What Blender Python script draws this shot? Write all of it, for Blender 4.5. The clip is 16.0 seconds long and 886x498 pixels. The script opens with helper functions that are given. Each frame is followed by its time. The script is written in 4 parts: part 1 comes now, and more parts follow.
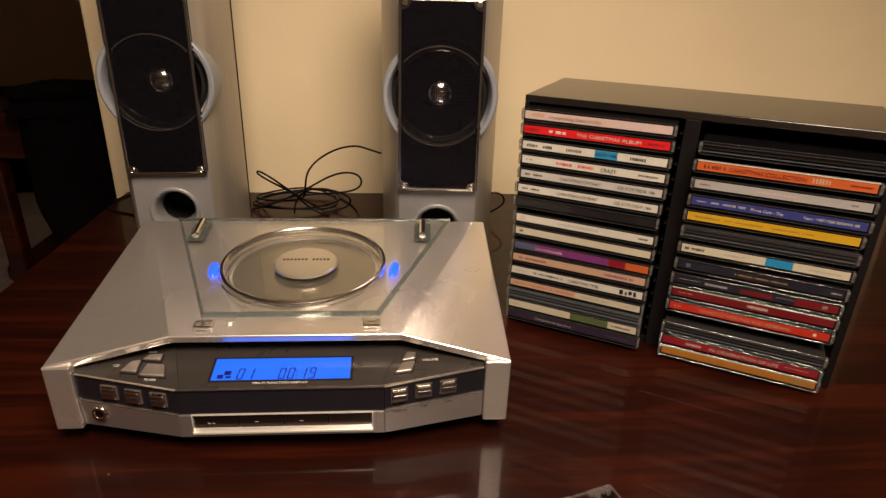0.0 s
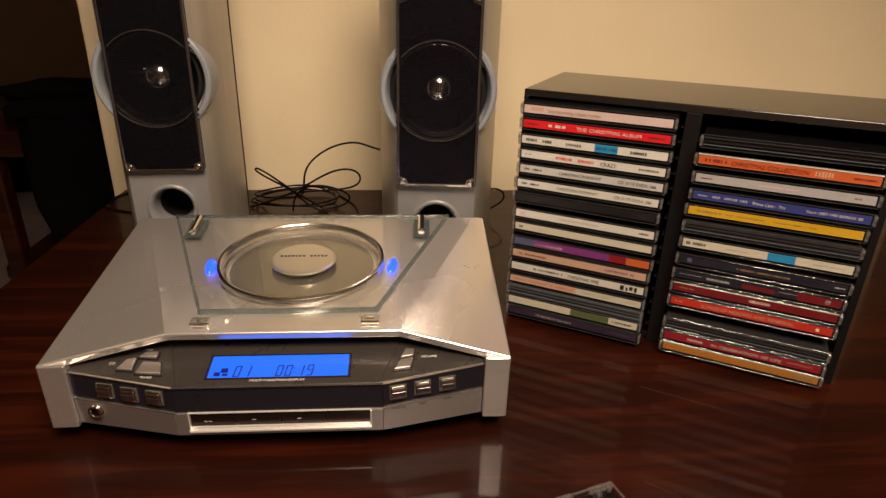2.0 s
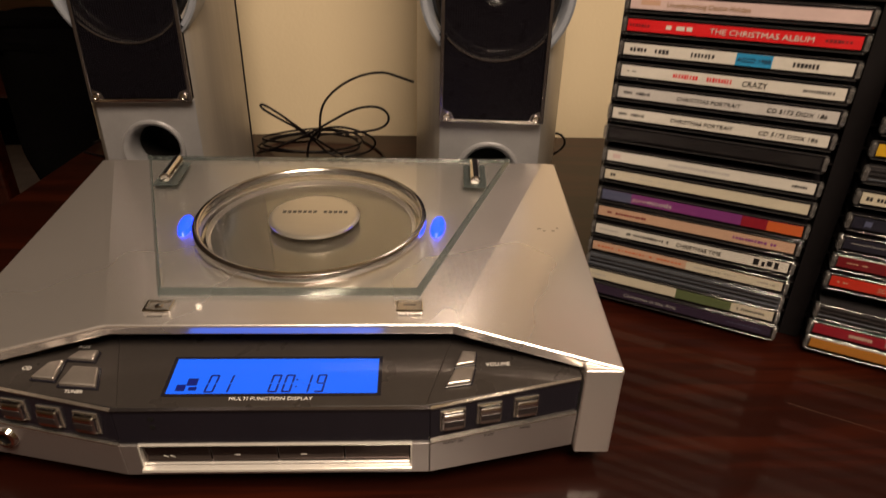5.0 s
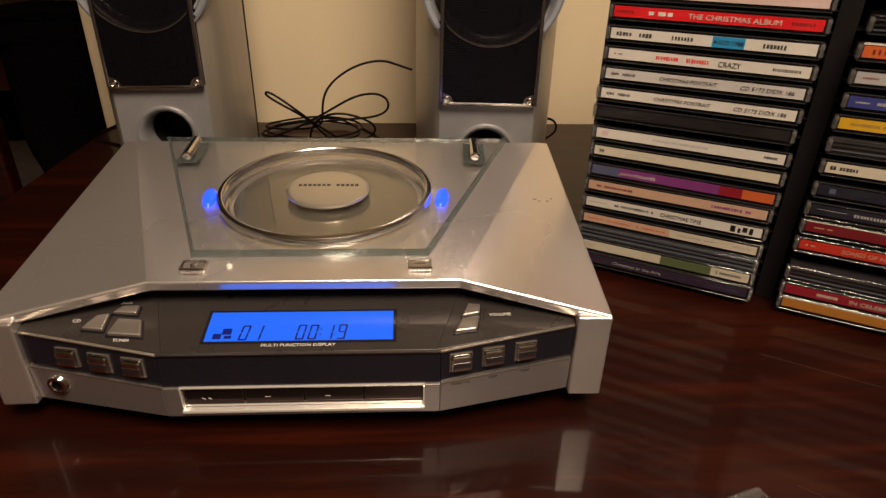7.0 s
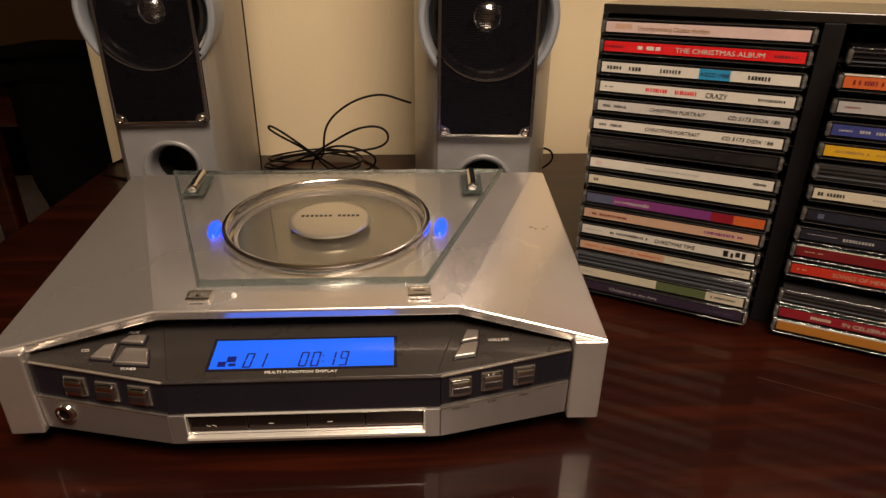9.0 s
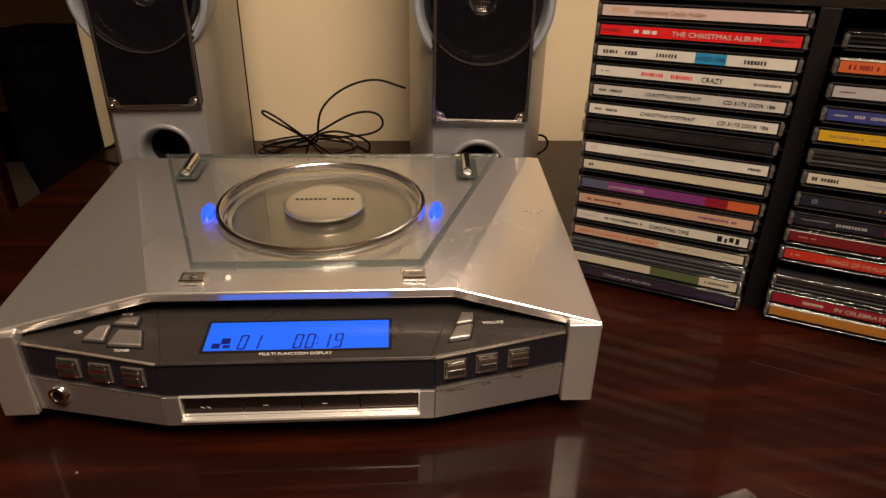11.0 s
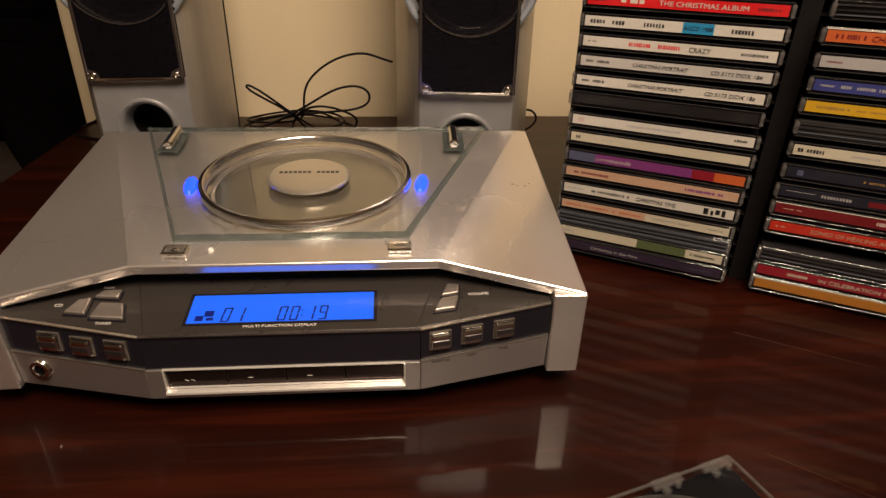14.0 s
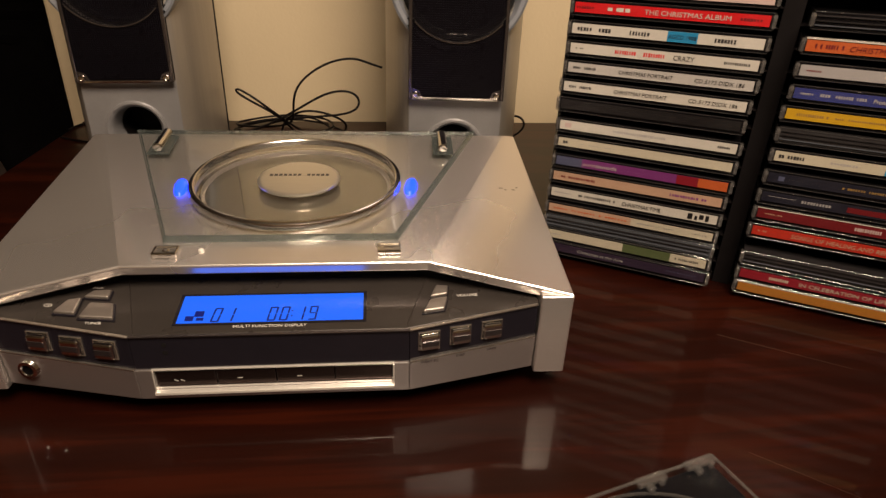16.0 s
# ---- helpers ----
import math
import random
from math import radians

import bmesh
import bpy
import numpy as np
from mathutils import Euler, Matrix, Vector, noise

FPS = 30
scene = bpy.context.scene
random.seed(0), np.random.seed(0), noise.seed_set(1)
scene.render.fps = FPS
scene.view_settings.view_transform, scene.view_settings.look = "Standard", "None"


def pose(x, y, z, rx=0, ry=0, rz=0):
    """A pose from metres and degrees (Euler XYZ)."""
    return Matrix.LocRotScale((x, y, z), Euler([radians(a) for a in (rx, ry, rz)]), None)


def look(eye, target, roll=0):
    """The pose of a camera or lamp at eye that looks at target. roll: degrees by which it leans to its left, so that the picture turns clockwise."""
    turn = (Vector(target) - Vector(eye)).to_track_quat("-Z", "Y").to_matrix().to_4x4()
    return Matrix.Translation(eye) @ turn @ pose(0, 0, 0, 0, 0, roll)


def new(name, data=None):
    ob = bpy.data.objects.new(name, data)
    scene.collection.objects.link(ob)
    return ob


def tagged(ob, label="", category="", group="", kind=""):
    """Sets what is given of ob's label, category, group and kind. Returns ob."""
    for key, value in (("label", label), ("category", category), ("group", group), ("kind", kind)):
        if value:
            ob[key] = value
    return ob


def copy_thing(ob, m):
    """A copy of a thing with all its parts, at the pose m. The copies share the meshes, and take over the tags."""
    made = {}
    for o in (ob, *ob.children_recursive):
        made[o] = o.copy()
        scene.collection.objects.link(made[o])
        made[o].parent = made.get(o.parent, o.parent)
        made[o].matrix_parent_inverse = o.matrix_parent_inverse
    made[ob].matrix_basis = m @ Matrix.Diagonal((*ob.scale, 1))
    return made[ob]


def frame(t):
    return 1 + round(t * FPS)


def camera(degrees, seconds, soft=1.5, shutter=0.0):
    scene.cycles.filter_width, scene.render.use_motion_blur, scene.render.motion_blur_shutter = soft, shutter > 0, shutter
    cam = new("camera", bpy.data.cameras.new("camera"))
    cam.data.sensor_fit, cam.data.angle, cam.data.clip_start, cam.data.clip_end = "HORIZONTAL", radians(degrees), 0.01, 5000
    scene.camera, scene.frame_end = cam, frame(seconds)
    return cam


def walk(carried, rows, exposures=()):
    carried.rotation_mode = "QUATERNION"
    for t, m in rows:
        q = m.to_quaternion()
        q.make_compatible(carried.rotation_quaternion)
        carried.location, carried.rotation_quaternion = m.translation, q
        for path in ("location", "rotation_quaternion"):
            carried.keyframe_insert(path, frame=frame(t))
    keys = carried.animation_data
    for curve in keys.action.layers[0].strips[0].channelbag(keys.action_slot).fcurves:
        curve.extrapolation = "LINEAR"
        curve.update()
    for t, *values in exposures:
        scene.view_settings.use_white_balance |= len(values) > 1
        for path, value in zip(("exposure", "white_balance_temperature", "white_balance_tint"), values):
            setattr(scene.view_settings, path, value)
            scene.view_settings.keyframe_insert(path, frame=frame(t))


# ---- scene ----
cam = camera(71.30, 16.0, soft=1.4, shutter=0.4)
# seconds, eye, target, roll
PATH = [
    (0, (0.0808, -0.3743, 0.2849), (0.1578, 0.5402, -0.1124), 1.85),
    (0.5, (0.0810, -0.3744, 0.2838), (0.1620, 0.5389, -0.1152), 1.74),
    (1, (0.0814, -0.3703, 0.2822), (0.1543, 0.5428, -0.1187), 1.60),
    (1.5, (0.0836, -0.3728, 0.2819), (0.1610, 0.5406, -0.1178), 1.52),
    (2, (0.0829, -0.3709, 0.2814), (0.1583, 0.5424, -0.1188), 1.56),
    (2.5, (0.0867, -0.3629, 0.2763), (0.1454, 0.5519, -0.1232), 1.27),
    (3, (0.0897, -0.3386, 0.2628), (0.1146, 0.5665, -0.1616), 0.74),
    (3.5, (0.0858, -0.3074, 0.2360), (0.1279, 0.6197, -0.1365), 1.44),
    (4, (0.0761, -0.2897, 0.2200), (0.1159, 0.6130, -0.2084), 0.67),
    (4.5, (0.0781, -0.2648, 0.2264), (0.1281, 0.6377, -0.2013), 0.88),
    (5, (0.0677, -0.2365, 0.2192), (0.1087, 0.6510, -0.2398), 1.44),
    (5.2, (0.0660, -0.2329, 0.2201), (0.1051, 0.6384, -0.2690), 1.28),
    (7.3, (0.0577, -0.2766, 0.2189), (0.1179, 0.6131, -0.2336), 1.09),
    (7.5, (0.0581, -0.2771, 0.2191), (0.1214, 0.6172, -0.2238), 0.86),
    (8, (0.0583, -0.2793, 0.2204), (0.1138, 0.6219, -0.2094), 0.50),
    (8.5, (0.0584, -0.2813, 0.2215), (0.1143, 0.6212, -0.2055), 0.56),
    (9, (0.0588, -0.2818, 0.2224), (0.1130, 0.6228, -0.2002), 0.64),
    (9.5, (0.0585, -0.2820, 0.2201), (0.1187, 0.6186, -0.2105), 0.89),
    (12, (0.0583, -0.2833, 0.2185), (0.1223, 0.6128, -0.2207), 1.09),
    (12.5, (0.0586, -0.2834, 0.2178), (0.1217, 0.6122, -0.2225), 0.95),
    (13, (0.0597, -0.2819, 0.2160), (0.1115, 0.6140, -0.2252), 0.57),
    (13.5, (0.0607, -0.2821, 0.2140), (0.1387, 0.6013, -0.2482), 1.18),
    (14, (0.0613, -0.2833, 0.2138), (0.1394, 0.5980, -0.2523), 1.31),
    (14.5, (0.0614, -0.2840, 0.2131), (0.1549, 0.5942, -0.2559), 1.68),
    (15, (0.0609, -0.2850, 0.2126), (0.1593, 0.5931, -0.2555), 2.13),
    (15.5, (0.0608, -0.2866, 0.2132), (0.1568, 0.5954, -0.2483), 1.99),
    (16, (0.0601, -0.2883, 0.2135), (0.1583, 0.5963, -0.2424), 2.14),
]
EXPOSURES = [(0.0, 0.17), (2.5, 0.17), (4.5, -0.09), (8.0, -0.10), (16.0, -0.05)]
walk(cam, [(t, look(eye, target, roll)) for t, eye, target, roll in PATH], EXPOSURES)

# ---- light: one warm shaded lamp over the table, out of view, and an added fill, no daylight ----
world = bpy.data.worlds.new("night")
world.use_nodes = True
world.node_tree.nodes["Background"].inputs[0].default_value = (0.010, 0.008, 0.006, 1)
world.node_tree.nodes["Background"].inputs[1].default_value = 0.2
scene.world = world
# lamp out of view; its cone edge keeps the upper wall dark
lamp_data = bpy.data.lights.new("shaded_lamp", "SPOT")
lamp_data.spot_size, lamp_data.spot_blend, lamp_data.shadow_soft_size = radians(134), 0.14, 0.25
lamp_data.energy, lamp_data.color = 67.0, (1.0, 0.78, 0.585)
lamp = new("shaded_lamp", lamp_data)
lamp.matrix_world = look((0.19, -0.51, 0.90), (0.19, -0.50, 0.0))
# added point fill with no source of its own, lifts the dark areas
fill_data = bpy.data.lights.new("fill_point", "POINT")
fill_data.energy, fill_data.color, fill_data.shadow_soft_size = 7.0, (1.0, 0.74, 0.48), 0.16
fill_lamp = new("fill_point", fill_data)
fill_lamp.location = (0.19, -0.51, 0.98)


# ---- materials ----
def material(name, base, rough=0.5, metal=0.0, vary=0.12, scale=60.0, bump=0.0, bump_scale=400.0, stretch=(1, 1, 1), emit=None, power=0.0, spec=0.5, coat=0.0):
    """A principled surface whose colour and gloss drift at two scales, with fine relief."""
    m = bpy.data.materials.new(name)
    m.use_nodes = True
    nt = m.node_tree
    p = nt.nodes["Principled BSDF"]
    p.inputs["Roughness"].default_value = rough
    p.inputs["Metallic"].default_value = metal
    p.inputs["Specular IOR Level"].default_value = spec
    p.inputs["Coat Weight"].default_value = coat
    p.inputs["Coat Roughness"].default_value = 0.06
    geo = nt.nodes.new("ShaderNodeTexCoord")
    mp = nt.nodes.new("ShaderNodeMapping")
    mp.inputs["Scale"].default_value = stretch
    nt.links.new(geo.outputs["Object"], mp.inputs["Vector"])
    big = nt.nodes.new("ShaderNodeTexNoise")
    big.inputs["Scale"].default_value, big.inputs["Detail"].default_value = scale * 0.15, 3
    fine = nt.nodes.new("ShaderNodeTexNoise")
    fine.inputs["Scale"].default_value, fine.inputs["Detail"].default_value = scale, 5
    nt.links.new(mp.outputs[0], big.inputs["Vector"])
    nt.links.new(mp.outputs[0], fine.inputs["Vector"])
    add = nt.nodes.new("ShaderNodeMath")
    add.operation = "ADD"
    nt.links.new(big.outputs["Fac"], add.inputs[0])
    nt.links.new(fine.outputs["Fac"], add.inputs[1])
    rng = nt.nodes.new("ShaderNodeMapRange")
    rng.inputs["From Min"].default_value, rng.inputs["From Max"].default_value = 0.6, 1.4
    rng.inputs["To Min"].default_value, rng.inputs["To Max"].default_value = 1 - vary, 1 + vary
    nt.links.new(add.outputs[0], rng.inputs["Value"])
    mul = nt.nodes.new("ShaderNodeMix")
    mul.data_type, mul.blend_type = "RGBA", "MULTIPLY"
    mul.inputs["Factor"].default_value = 1.0
    mul.inputs["A"].default_value = (*base, 1)
    nt.links.new(rng.outputs[0], mul.inputs["B"])
    nt.links.new(mul.outputs["Result"], p.inputs["Base Color"])
    rr = nt.nodes.new("ShaderNodeMapRange")
    rr.inputs["From Min"].default_value, rr.inputs["From Max"].default_value = 0.3, 0.7
    rr.inputs["To Min"].default_value, rr.inputs["To Max"].default_value = max(0.0, rough * 0.85), min(1.0, rough * 1.15)
    nt.links.new(big.outputs["Fac"], rr.inputs["Value"])
    nt.links.new(rr.outputs[0], p.inputs["Roughness"])
    if bump:
        bn = nt.nodes.new("ShaderNodeTexNoise")
        bn.inputs["Scale"].default_value, bn.inputs["Detail"].default_value = bump_scale, 4
        nt.links.new(mp.outputs[0], bn.inputs["Vector"])
        b = nt.nodes.new("ShaderNodeBump")
        b.inputs["Strength"].default_value, b.inputs["Distance"].default_value = bump, 0.001
        nt.links.new(bn.outputs["Fac"], b.inputs["Height"])
        nt.links.new(b.outputs[0], p.inputs["Normal"])
    if emit:
        p.inputs["Emission Color"].default_value = (*emit, 1)
        p.inputs["Emission Strength"].default_value = power
    return m


def clear(name, tint, gloss=0.02, ior=1.49, body=None, thick=0.0):
    """Clear plastic or glass: it lets the view through and mirrors by Fresnel."""
    m = bpy.data.materials.new(name)
    m.use_nodes = True
    nt = m.node_tree
    nt.nodes.remove(nt.nodes["Principled BSDF"])
    tr = nt.nodes.new("ShaderNodeBsdfTransparent")
    tr.inputs[0].default_value = (*tint, 1)
    gl = nt.nodes.new("ShaderNodeBsdfGlossy")
    gl.inputs["Roughness"].default_value = gloss
    lw = nt.nodes.new("ShaderNodeLayerWeight")
    pw = nt.nodes.new("ShaderNodeMath")
    pw.operation = "POWER"
    pw.inputs[1].default_value = 4.5
    nt.links.new(lw.outputs["Facing"], pw.inputs[0])
    rg = nt.nodes.new("ShaderNodeMapRange")
    rg.inputs["To Min"].default_value, rg.inputs["To Max"].default_value = ((ior - 1) / (ior + 1)) ** 2, 0.9
    nt.links.new(pw.outputs[0], rg.inputs["Value"])
    mix = nt.nodes.new("ShaderNodeMixShader")
    nt.links.new(rg.outputs[0], mix.inputs[0])
    first = tr.outputs[0]
    if body:
        df = nt.nodes.new("ShaderNodeBsdfDiffuse")
        df.inputs[0].default_value = (*body, 1)
        inner = nt.nodes.new("ShaderNodeMixShader")
        inner.inputs[0].default_value = thick
        nt.links.new(tr.outputs[0], inner.inputs[1])
        nt.links.new(df.outputs[0], inner.inputs[2])
        first = inner.outputs[0]
    nt.links.new(first, mix.inputs[1])
    nt.links.new(gl.outputs[0], mix.inputs[2])
    nt.links.new(mix.outputs[0], nt.nodes["Material Output"].inputs[0])
    return m


def wood(name):
    """Dark lacquered mahogany: reddish streaks along x under a glossy coat."""
    m = bpy.data.materials.new(name)
    m.use_nodes = True
    nt = m.node_tree
    p = nt.nodes["Principled BSDF"]
    co = nt.nodes.new("ShaderNodeTexCoord")
    mp = nt.nodes.new("ShaderNodeMapping")
    mp.inputs["Scale"].default_value = (3.5, 42.0, 42.0)
    mp.inputs["Rotation"].default_value = (0, 0, radians(-7))
    nt.links.new(co.outputs["Object"], mp.inputs["Vector"])
    streak = nt.nodes.new("ShaderNodeTexNoise")
    streak.inputs["Scale"].default_value, streak.inputs["Detail"].default_value, streak.inputs["Distortion"].default_value = 1.0, 7, 0.6
    nt.links.new(mp.outputs[0], streak.inputs["Vector"])
    mp2 = nt.nodes.new("ShaderNodeMapping")
    mp2.inputs["Scale"].default_value = (14.0, 300.0, 300.0)
    mp2.inputs["Rotation"].default_value = (0, 0, radians(-7))
    nt.links.new(co.outputs["Object"], mp2.inputs["Vector"])
    pore = nt.nodes.new("ShaderNodeTexNoise")
    pore.inputs["Scale"].default_value, pore.inputs["Detail"].default_value = 1.0, 4
    nt.links.new(mp2.outputs[0], pore.inputs["Vector"])
    cloud = nt.nodes.new("ShaderNodeTexNoise")
    cloud.inputs["Scale"].default_value = 6.0
    nt.links.new(co.outputs["Object"], cloud.inputs["Vector"])
    a = nt.nodes.new("ShaderNodeMath")
    a.operation = "MULTIPLY_ADD"
    a.inputs[1].default_value = 0.35
    nt.links.new(pore.outputs["Fac"], a.inputs[0])
    nt.links.new(streak.outputs["Fac"], a.inputs[2])
    b = nt.nodes.new("ShaderNodeMath")
    b.operation = "MULTIPLY_ADD"
    b.inputs[1].default_value = 0.4
    nt.links.new(cloud.outputs["Fac"], b.inputs[0])
    nt.links.new(a.outputs[0], b.inputs[2])
    ramp = nt.nodes.new("ShaderNodeValToRGB")
    ramp.color_ramp.elements[0].position, ramp.color_ramp.elements[0].color = 0.58, (0.0068, 0.0009, 0.0003, 1)
    ramp.color_ramp.elements[1].position, ramp.color_ramp.elements[1].color = 1.12, (0.0270, 0.0038, 0.0008, 1)
    mid = ramp.color_ramp.elements.new(0.86)
    mid.color = (0.0135, 0.0018, 0.0004, 1)
    nt.links.new(b.outputs[0], ramp.inputs["Fac"])
    nt.links.new(ramp.outputs["Color"], p.inputs["Base Color"])
    p.inputs["Roughness"].default_value = 0.45
    p.inputs["Coat Weight"].default_value = 0.32
    p.inputs["Specular IOR Level"].default_value = 0.16
    smear = nt.nodes.new("ShaderNodeMapRange")
    smear.inputs["From Min"].default_value, smear.inputs["From Max"].default_value = 0.35, 0.7
    smear.inputs["To Min"].default_value, smear.inputs["To Max"].default_value = 0.035, 0.10
    nt.links.new(cloud.outputs["Fac"], smear.inputs["Value"])
    nt.links.new(smear.outputs[0], p.inputs["Coat Roughness"])
    bp = nt.nodes.new("ShaderNodeBump")
    bp.inputs["Strength"].default_value, bp.inputs["Distance"].default_value = 0.012, 0.0004
    nt.links.new(a.outputs[0], bp.inputs["Height"])
    nt.links.new(bp.outputs[0], p.inputs["Coat Normal"])
    return m


M_WALL = material("painted_wall", (0.66, 0.55, 0.37), 0.75, vary=0.05, scale=9, bump=0.25, bump_scale=260)
M_DIMWALL = material("dim_wall", (0.80, 0.58, 0.42), 0.8, vary=0.06, scale=8, bump=0.2, bump_scale=200)
# unseen ceiling, darkened so the table top mirrors less of it
M_CEIL = material("ceiling_paint", (0.42, 0.38, 0.33), 0.85, vary=0.03, scale=8)
M_CARPET = material("carpet", (0.34, 0.28, 0.25), 0.95, vary=0.25, scale=120, bump=0.6, bump_scale=500)
M_TABLE = wood("mahogany_lacquer")
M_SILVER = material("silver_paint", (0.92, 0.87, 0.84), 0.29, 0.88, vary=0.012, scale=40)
# silver of the lower lip, darkened: its shade is put into the colour
M_SHADED_LIP = material("shaded_lip_silver", (0.62, 0.585, 0.58), 0.32, 0.88, vary=0.012, scale=40)
M_SPEAKER = material("brushed_speaker_skin", (0.40, 0.37, 0.33), 0.36, 0.6, vary=0.09, scale=220, bump=0.10, bump_scale=900, stretch=(1, 1, 0.04))
M_FACE = material("speaker_face", (0.37, 0.37, 0.385), 0.38, 0.55, vary=0.05, scale=600, bump=0.05, bump_scale=1800)
M_RING = material("driver_ring_plastic", (0.24, 0.26, 0.30), 0.36, 0.25, vary=0.04, scale=300)
M_RIM = material("polished_rim", (0.93, 0.90, 0.88), 0.16, 1.0, vary=0.02, scale=120)
M_CHROME = material("chrome", (0.84, 0.82, 0.79), 0.12, 1.0, vary=0.03, scale=200)
M_KEY = material("key_metal", (0.72, 0.67, 0.60), 0.20, 0.92, vary=0.05, scale=500)
M_PANELKEY = material("panel_key_metal", (0.44, 0.40, 0.37), 0.34, 0.85, vary=0.05, scale=500)
M_HUB = material("brushed_hub", (0.70, 0.66, 0.58), 0.30, 0.85, vary=0.05, scale=500, stretch=(0.1, 1, 1))
M_PANEL = material("smoked_panel", (0.045, 0.039, 0.036), 0.30, 0.35, vary=0.08, scale=400, coat=0.3)
M_BAND = material("gloss_black_band", (0.012, 0.011, 0.016), 0.16, vary=0.1, scale=300)
M_DARK = material("dark_plastic", (0.012, 0.011, 0.0115), 0.45, vary=0.15, scale=300, bump=0.1, bump_scale=900, spec=0.12)
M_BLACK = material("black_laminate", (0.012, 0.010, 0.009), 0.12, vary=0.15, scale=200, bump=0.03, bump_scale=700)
# darker and duller than the black of the rack's top board
M_RACKSIDE = material("rack_side_black", (0.006, 0.005, 0.0055), 0.5, vary=0.15, scale=200, spec=0.12)
M_TRAY = material("case_tray_black", (0.005, 0.0045, 0.0055), 0.4, vary=0.15, scale=300, spec=0.08)
# cone black, also put on parts that lie in shade
M_CONE_SHADE = material("cone_and_shade_black", (0.004, 0.0035, 0.004), 0.8, vary=0.2, scale=300, spec=0.02)
M_RUBBER = material("rubber_surround", (0.008, 0.008, 0.009), 0.16, vary=0.1, scale=300, spec=0.9)
M_GRILLE = material("grille_wire", (0.012, 0.0105, 0.016), 0.30, 0.4, vary=0.1, scale=800, spec=0.2)
M_FRAME = material("dark_chrome", (0.16, 0.145, 0.15), 0.18, 0.9, vary=0.06, scale=400)
M_SLOTKEY = material("slot_key", (0.035, 0.022, 0.020), 0.15, 0.7, vary=0.08, scale=300)
# slot chrome made pale and half matt, the lamp's reflection in its colour
M_GLINT_TRIM = material("glint_trim", (0.86, 0.83, 0.78), 0.22, 0.6, vary=0.02, scale=60)
M_DOME = material("dome_foil", (0.80, 0.77, 0.75), 0.15, 1.0, vary=0.06, scale=400)
M_CORD = material("black_cord", (0.006, 0.0045, 0.005), 0.5, vary=0.1, scale=300, spec=0.2)
M_JACKET = material("black_cloth", (0.0018, 0.0016, 0.002), 0.95, vary=0.3, scale=60, bump=0.5, bump_scale=300, spec=0.05)
M_LCD = material("lcd_backlight", (0.01, 0.03, 0.10), 0.25, vary=0.02, scale=100, emit=(0.005, 0.128, 1.0), power=0.98)
M_SEGMENT = material("lcd_segment", (0.002, 0.004, 0.05), 0.4, vary=0.02, scale=100, emit=(0.002, 0.012, 0.22), power=0.5)
M_BLUE = material("blue_led", (0.02, 0.06, 0.5), 0.3, vary=0.02, scale=100, emit=(0.003, 0.026, 1.0), power=5.5)
M_PRINT = material("white_print", (0.70, 0.68, 0.64), 0.5, vary=0.04, scale=900)
M_PRINT_GREY = material("grey_print", (0.05, 0.045, 0.04), 0.5, vary=0.04, scale=900)
M_PALE_LINE = material("pale_line_brown", (0.055, 0.022, 0.012), 0.5, vary=0.3, scale=300)
M_DISC = material("polycarbonate_disc", (0.42, 0.40, 0.37), 0.20, 0.9, vary=0.05, scale=300)
M_GLASS = clear("pale_green_glass", (0.965, 0.975, 0.97), 0.012, 1.5)
M_GLASS_EDGE = clear("glass_edge", (0.64, 0.68, 0.67), 0.06, 1.35, (0.13, 0.15, 0.15), 0.32)
M_CASE = clear("jewel_case_clear", (0.92, 0.92, 0.92), 0.03, 1.28)
M_CASE_EDGE = clear("jewel_case_edge", (0.80, 0.80, 0.80), 0.06, 1.45, (0.40, 0.39, 0.40), 0.03)
M_CLEAR_EDGE = clear("clear_plastic_edge", (0.85, 0.85, 0.85), 0.05, 1.5, (0.62, 0.60, 0.58), 0.06)
M_EAR = clear("jewel_case_ear", (0.78, 0.78, 0.78), 0.08, 1.6, (0.42, 0.40, 0.39), 0.11)
M_CASE_SMOKE = clear("jewel_case_smoke", (0.22, 0.21, 0.23), 0.09, 1.35, (0.012, 0.012, 0.016), 0.5)


# ---- mesh tools ----
def part(name, bm, mat, parent=None, label="", at=None, smooth=False):
    me = bpy.data.meshes.new(name)
    bmesh.ops.recalc_face_normals(bm, faces=bm.faces)
    if smooth:
        for f in bm.faces:
            f.smooth = True
        for e in bm.edges:
            if len(e.link_faces) == 2 and e.calc_face_angle(0) > radians(32):
                e.smooth = False
    bm.to_mesh(me)
    bm.free()
    me.materials.append(mat)
    ob = new(name, me)
    if parent is not None:
        ob.parent = parent
    if at is not None:
        ob.matrix_basis = at
    if label:
        tagged(ob, label)
    return ob


def root(name, m, label, category, group="", kind=""):
    ob = new(name)
    ob.empty_display_size = 0.02
    ob.matrix_basis = m
    return tagged(ob, label, category, group, kind)


def box(x0, y0, z0, x1, y1, z1, bevel=0.0, segs=2):
    bm = bmesh.new()
    bmesh.ops.create_cube(bm, size=1.0)
    for v in bm.verts:
        v.co = Vector(((x0, x1)[v.co.x > 0], (y0, y1)[v.co.y > 0], (z0, z1)[v.co.z > 0]))
    if bevel:
        bmesh.ops.bevel(bm, geom=bm.edges[:], offset=bevel, segments=segs, affect="EDGES", profile=0.5)
    return bm


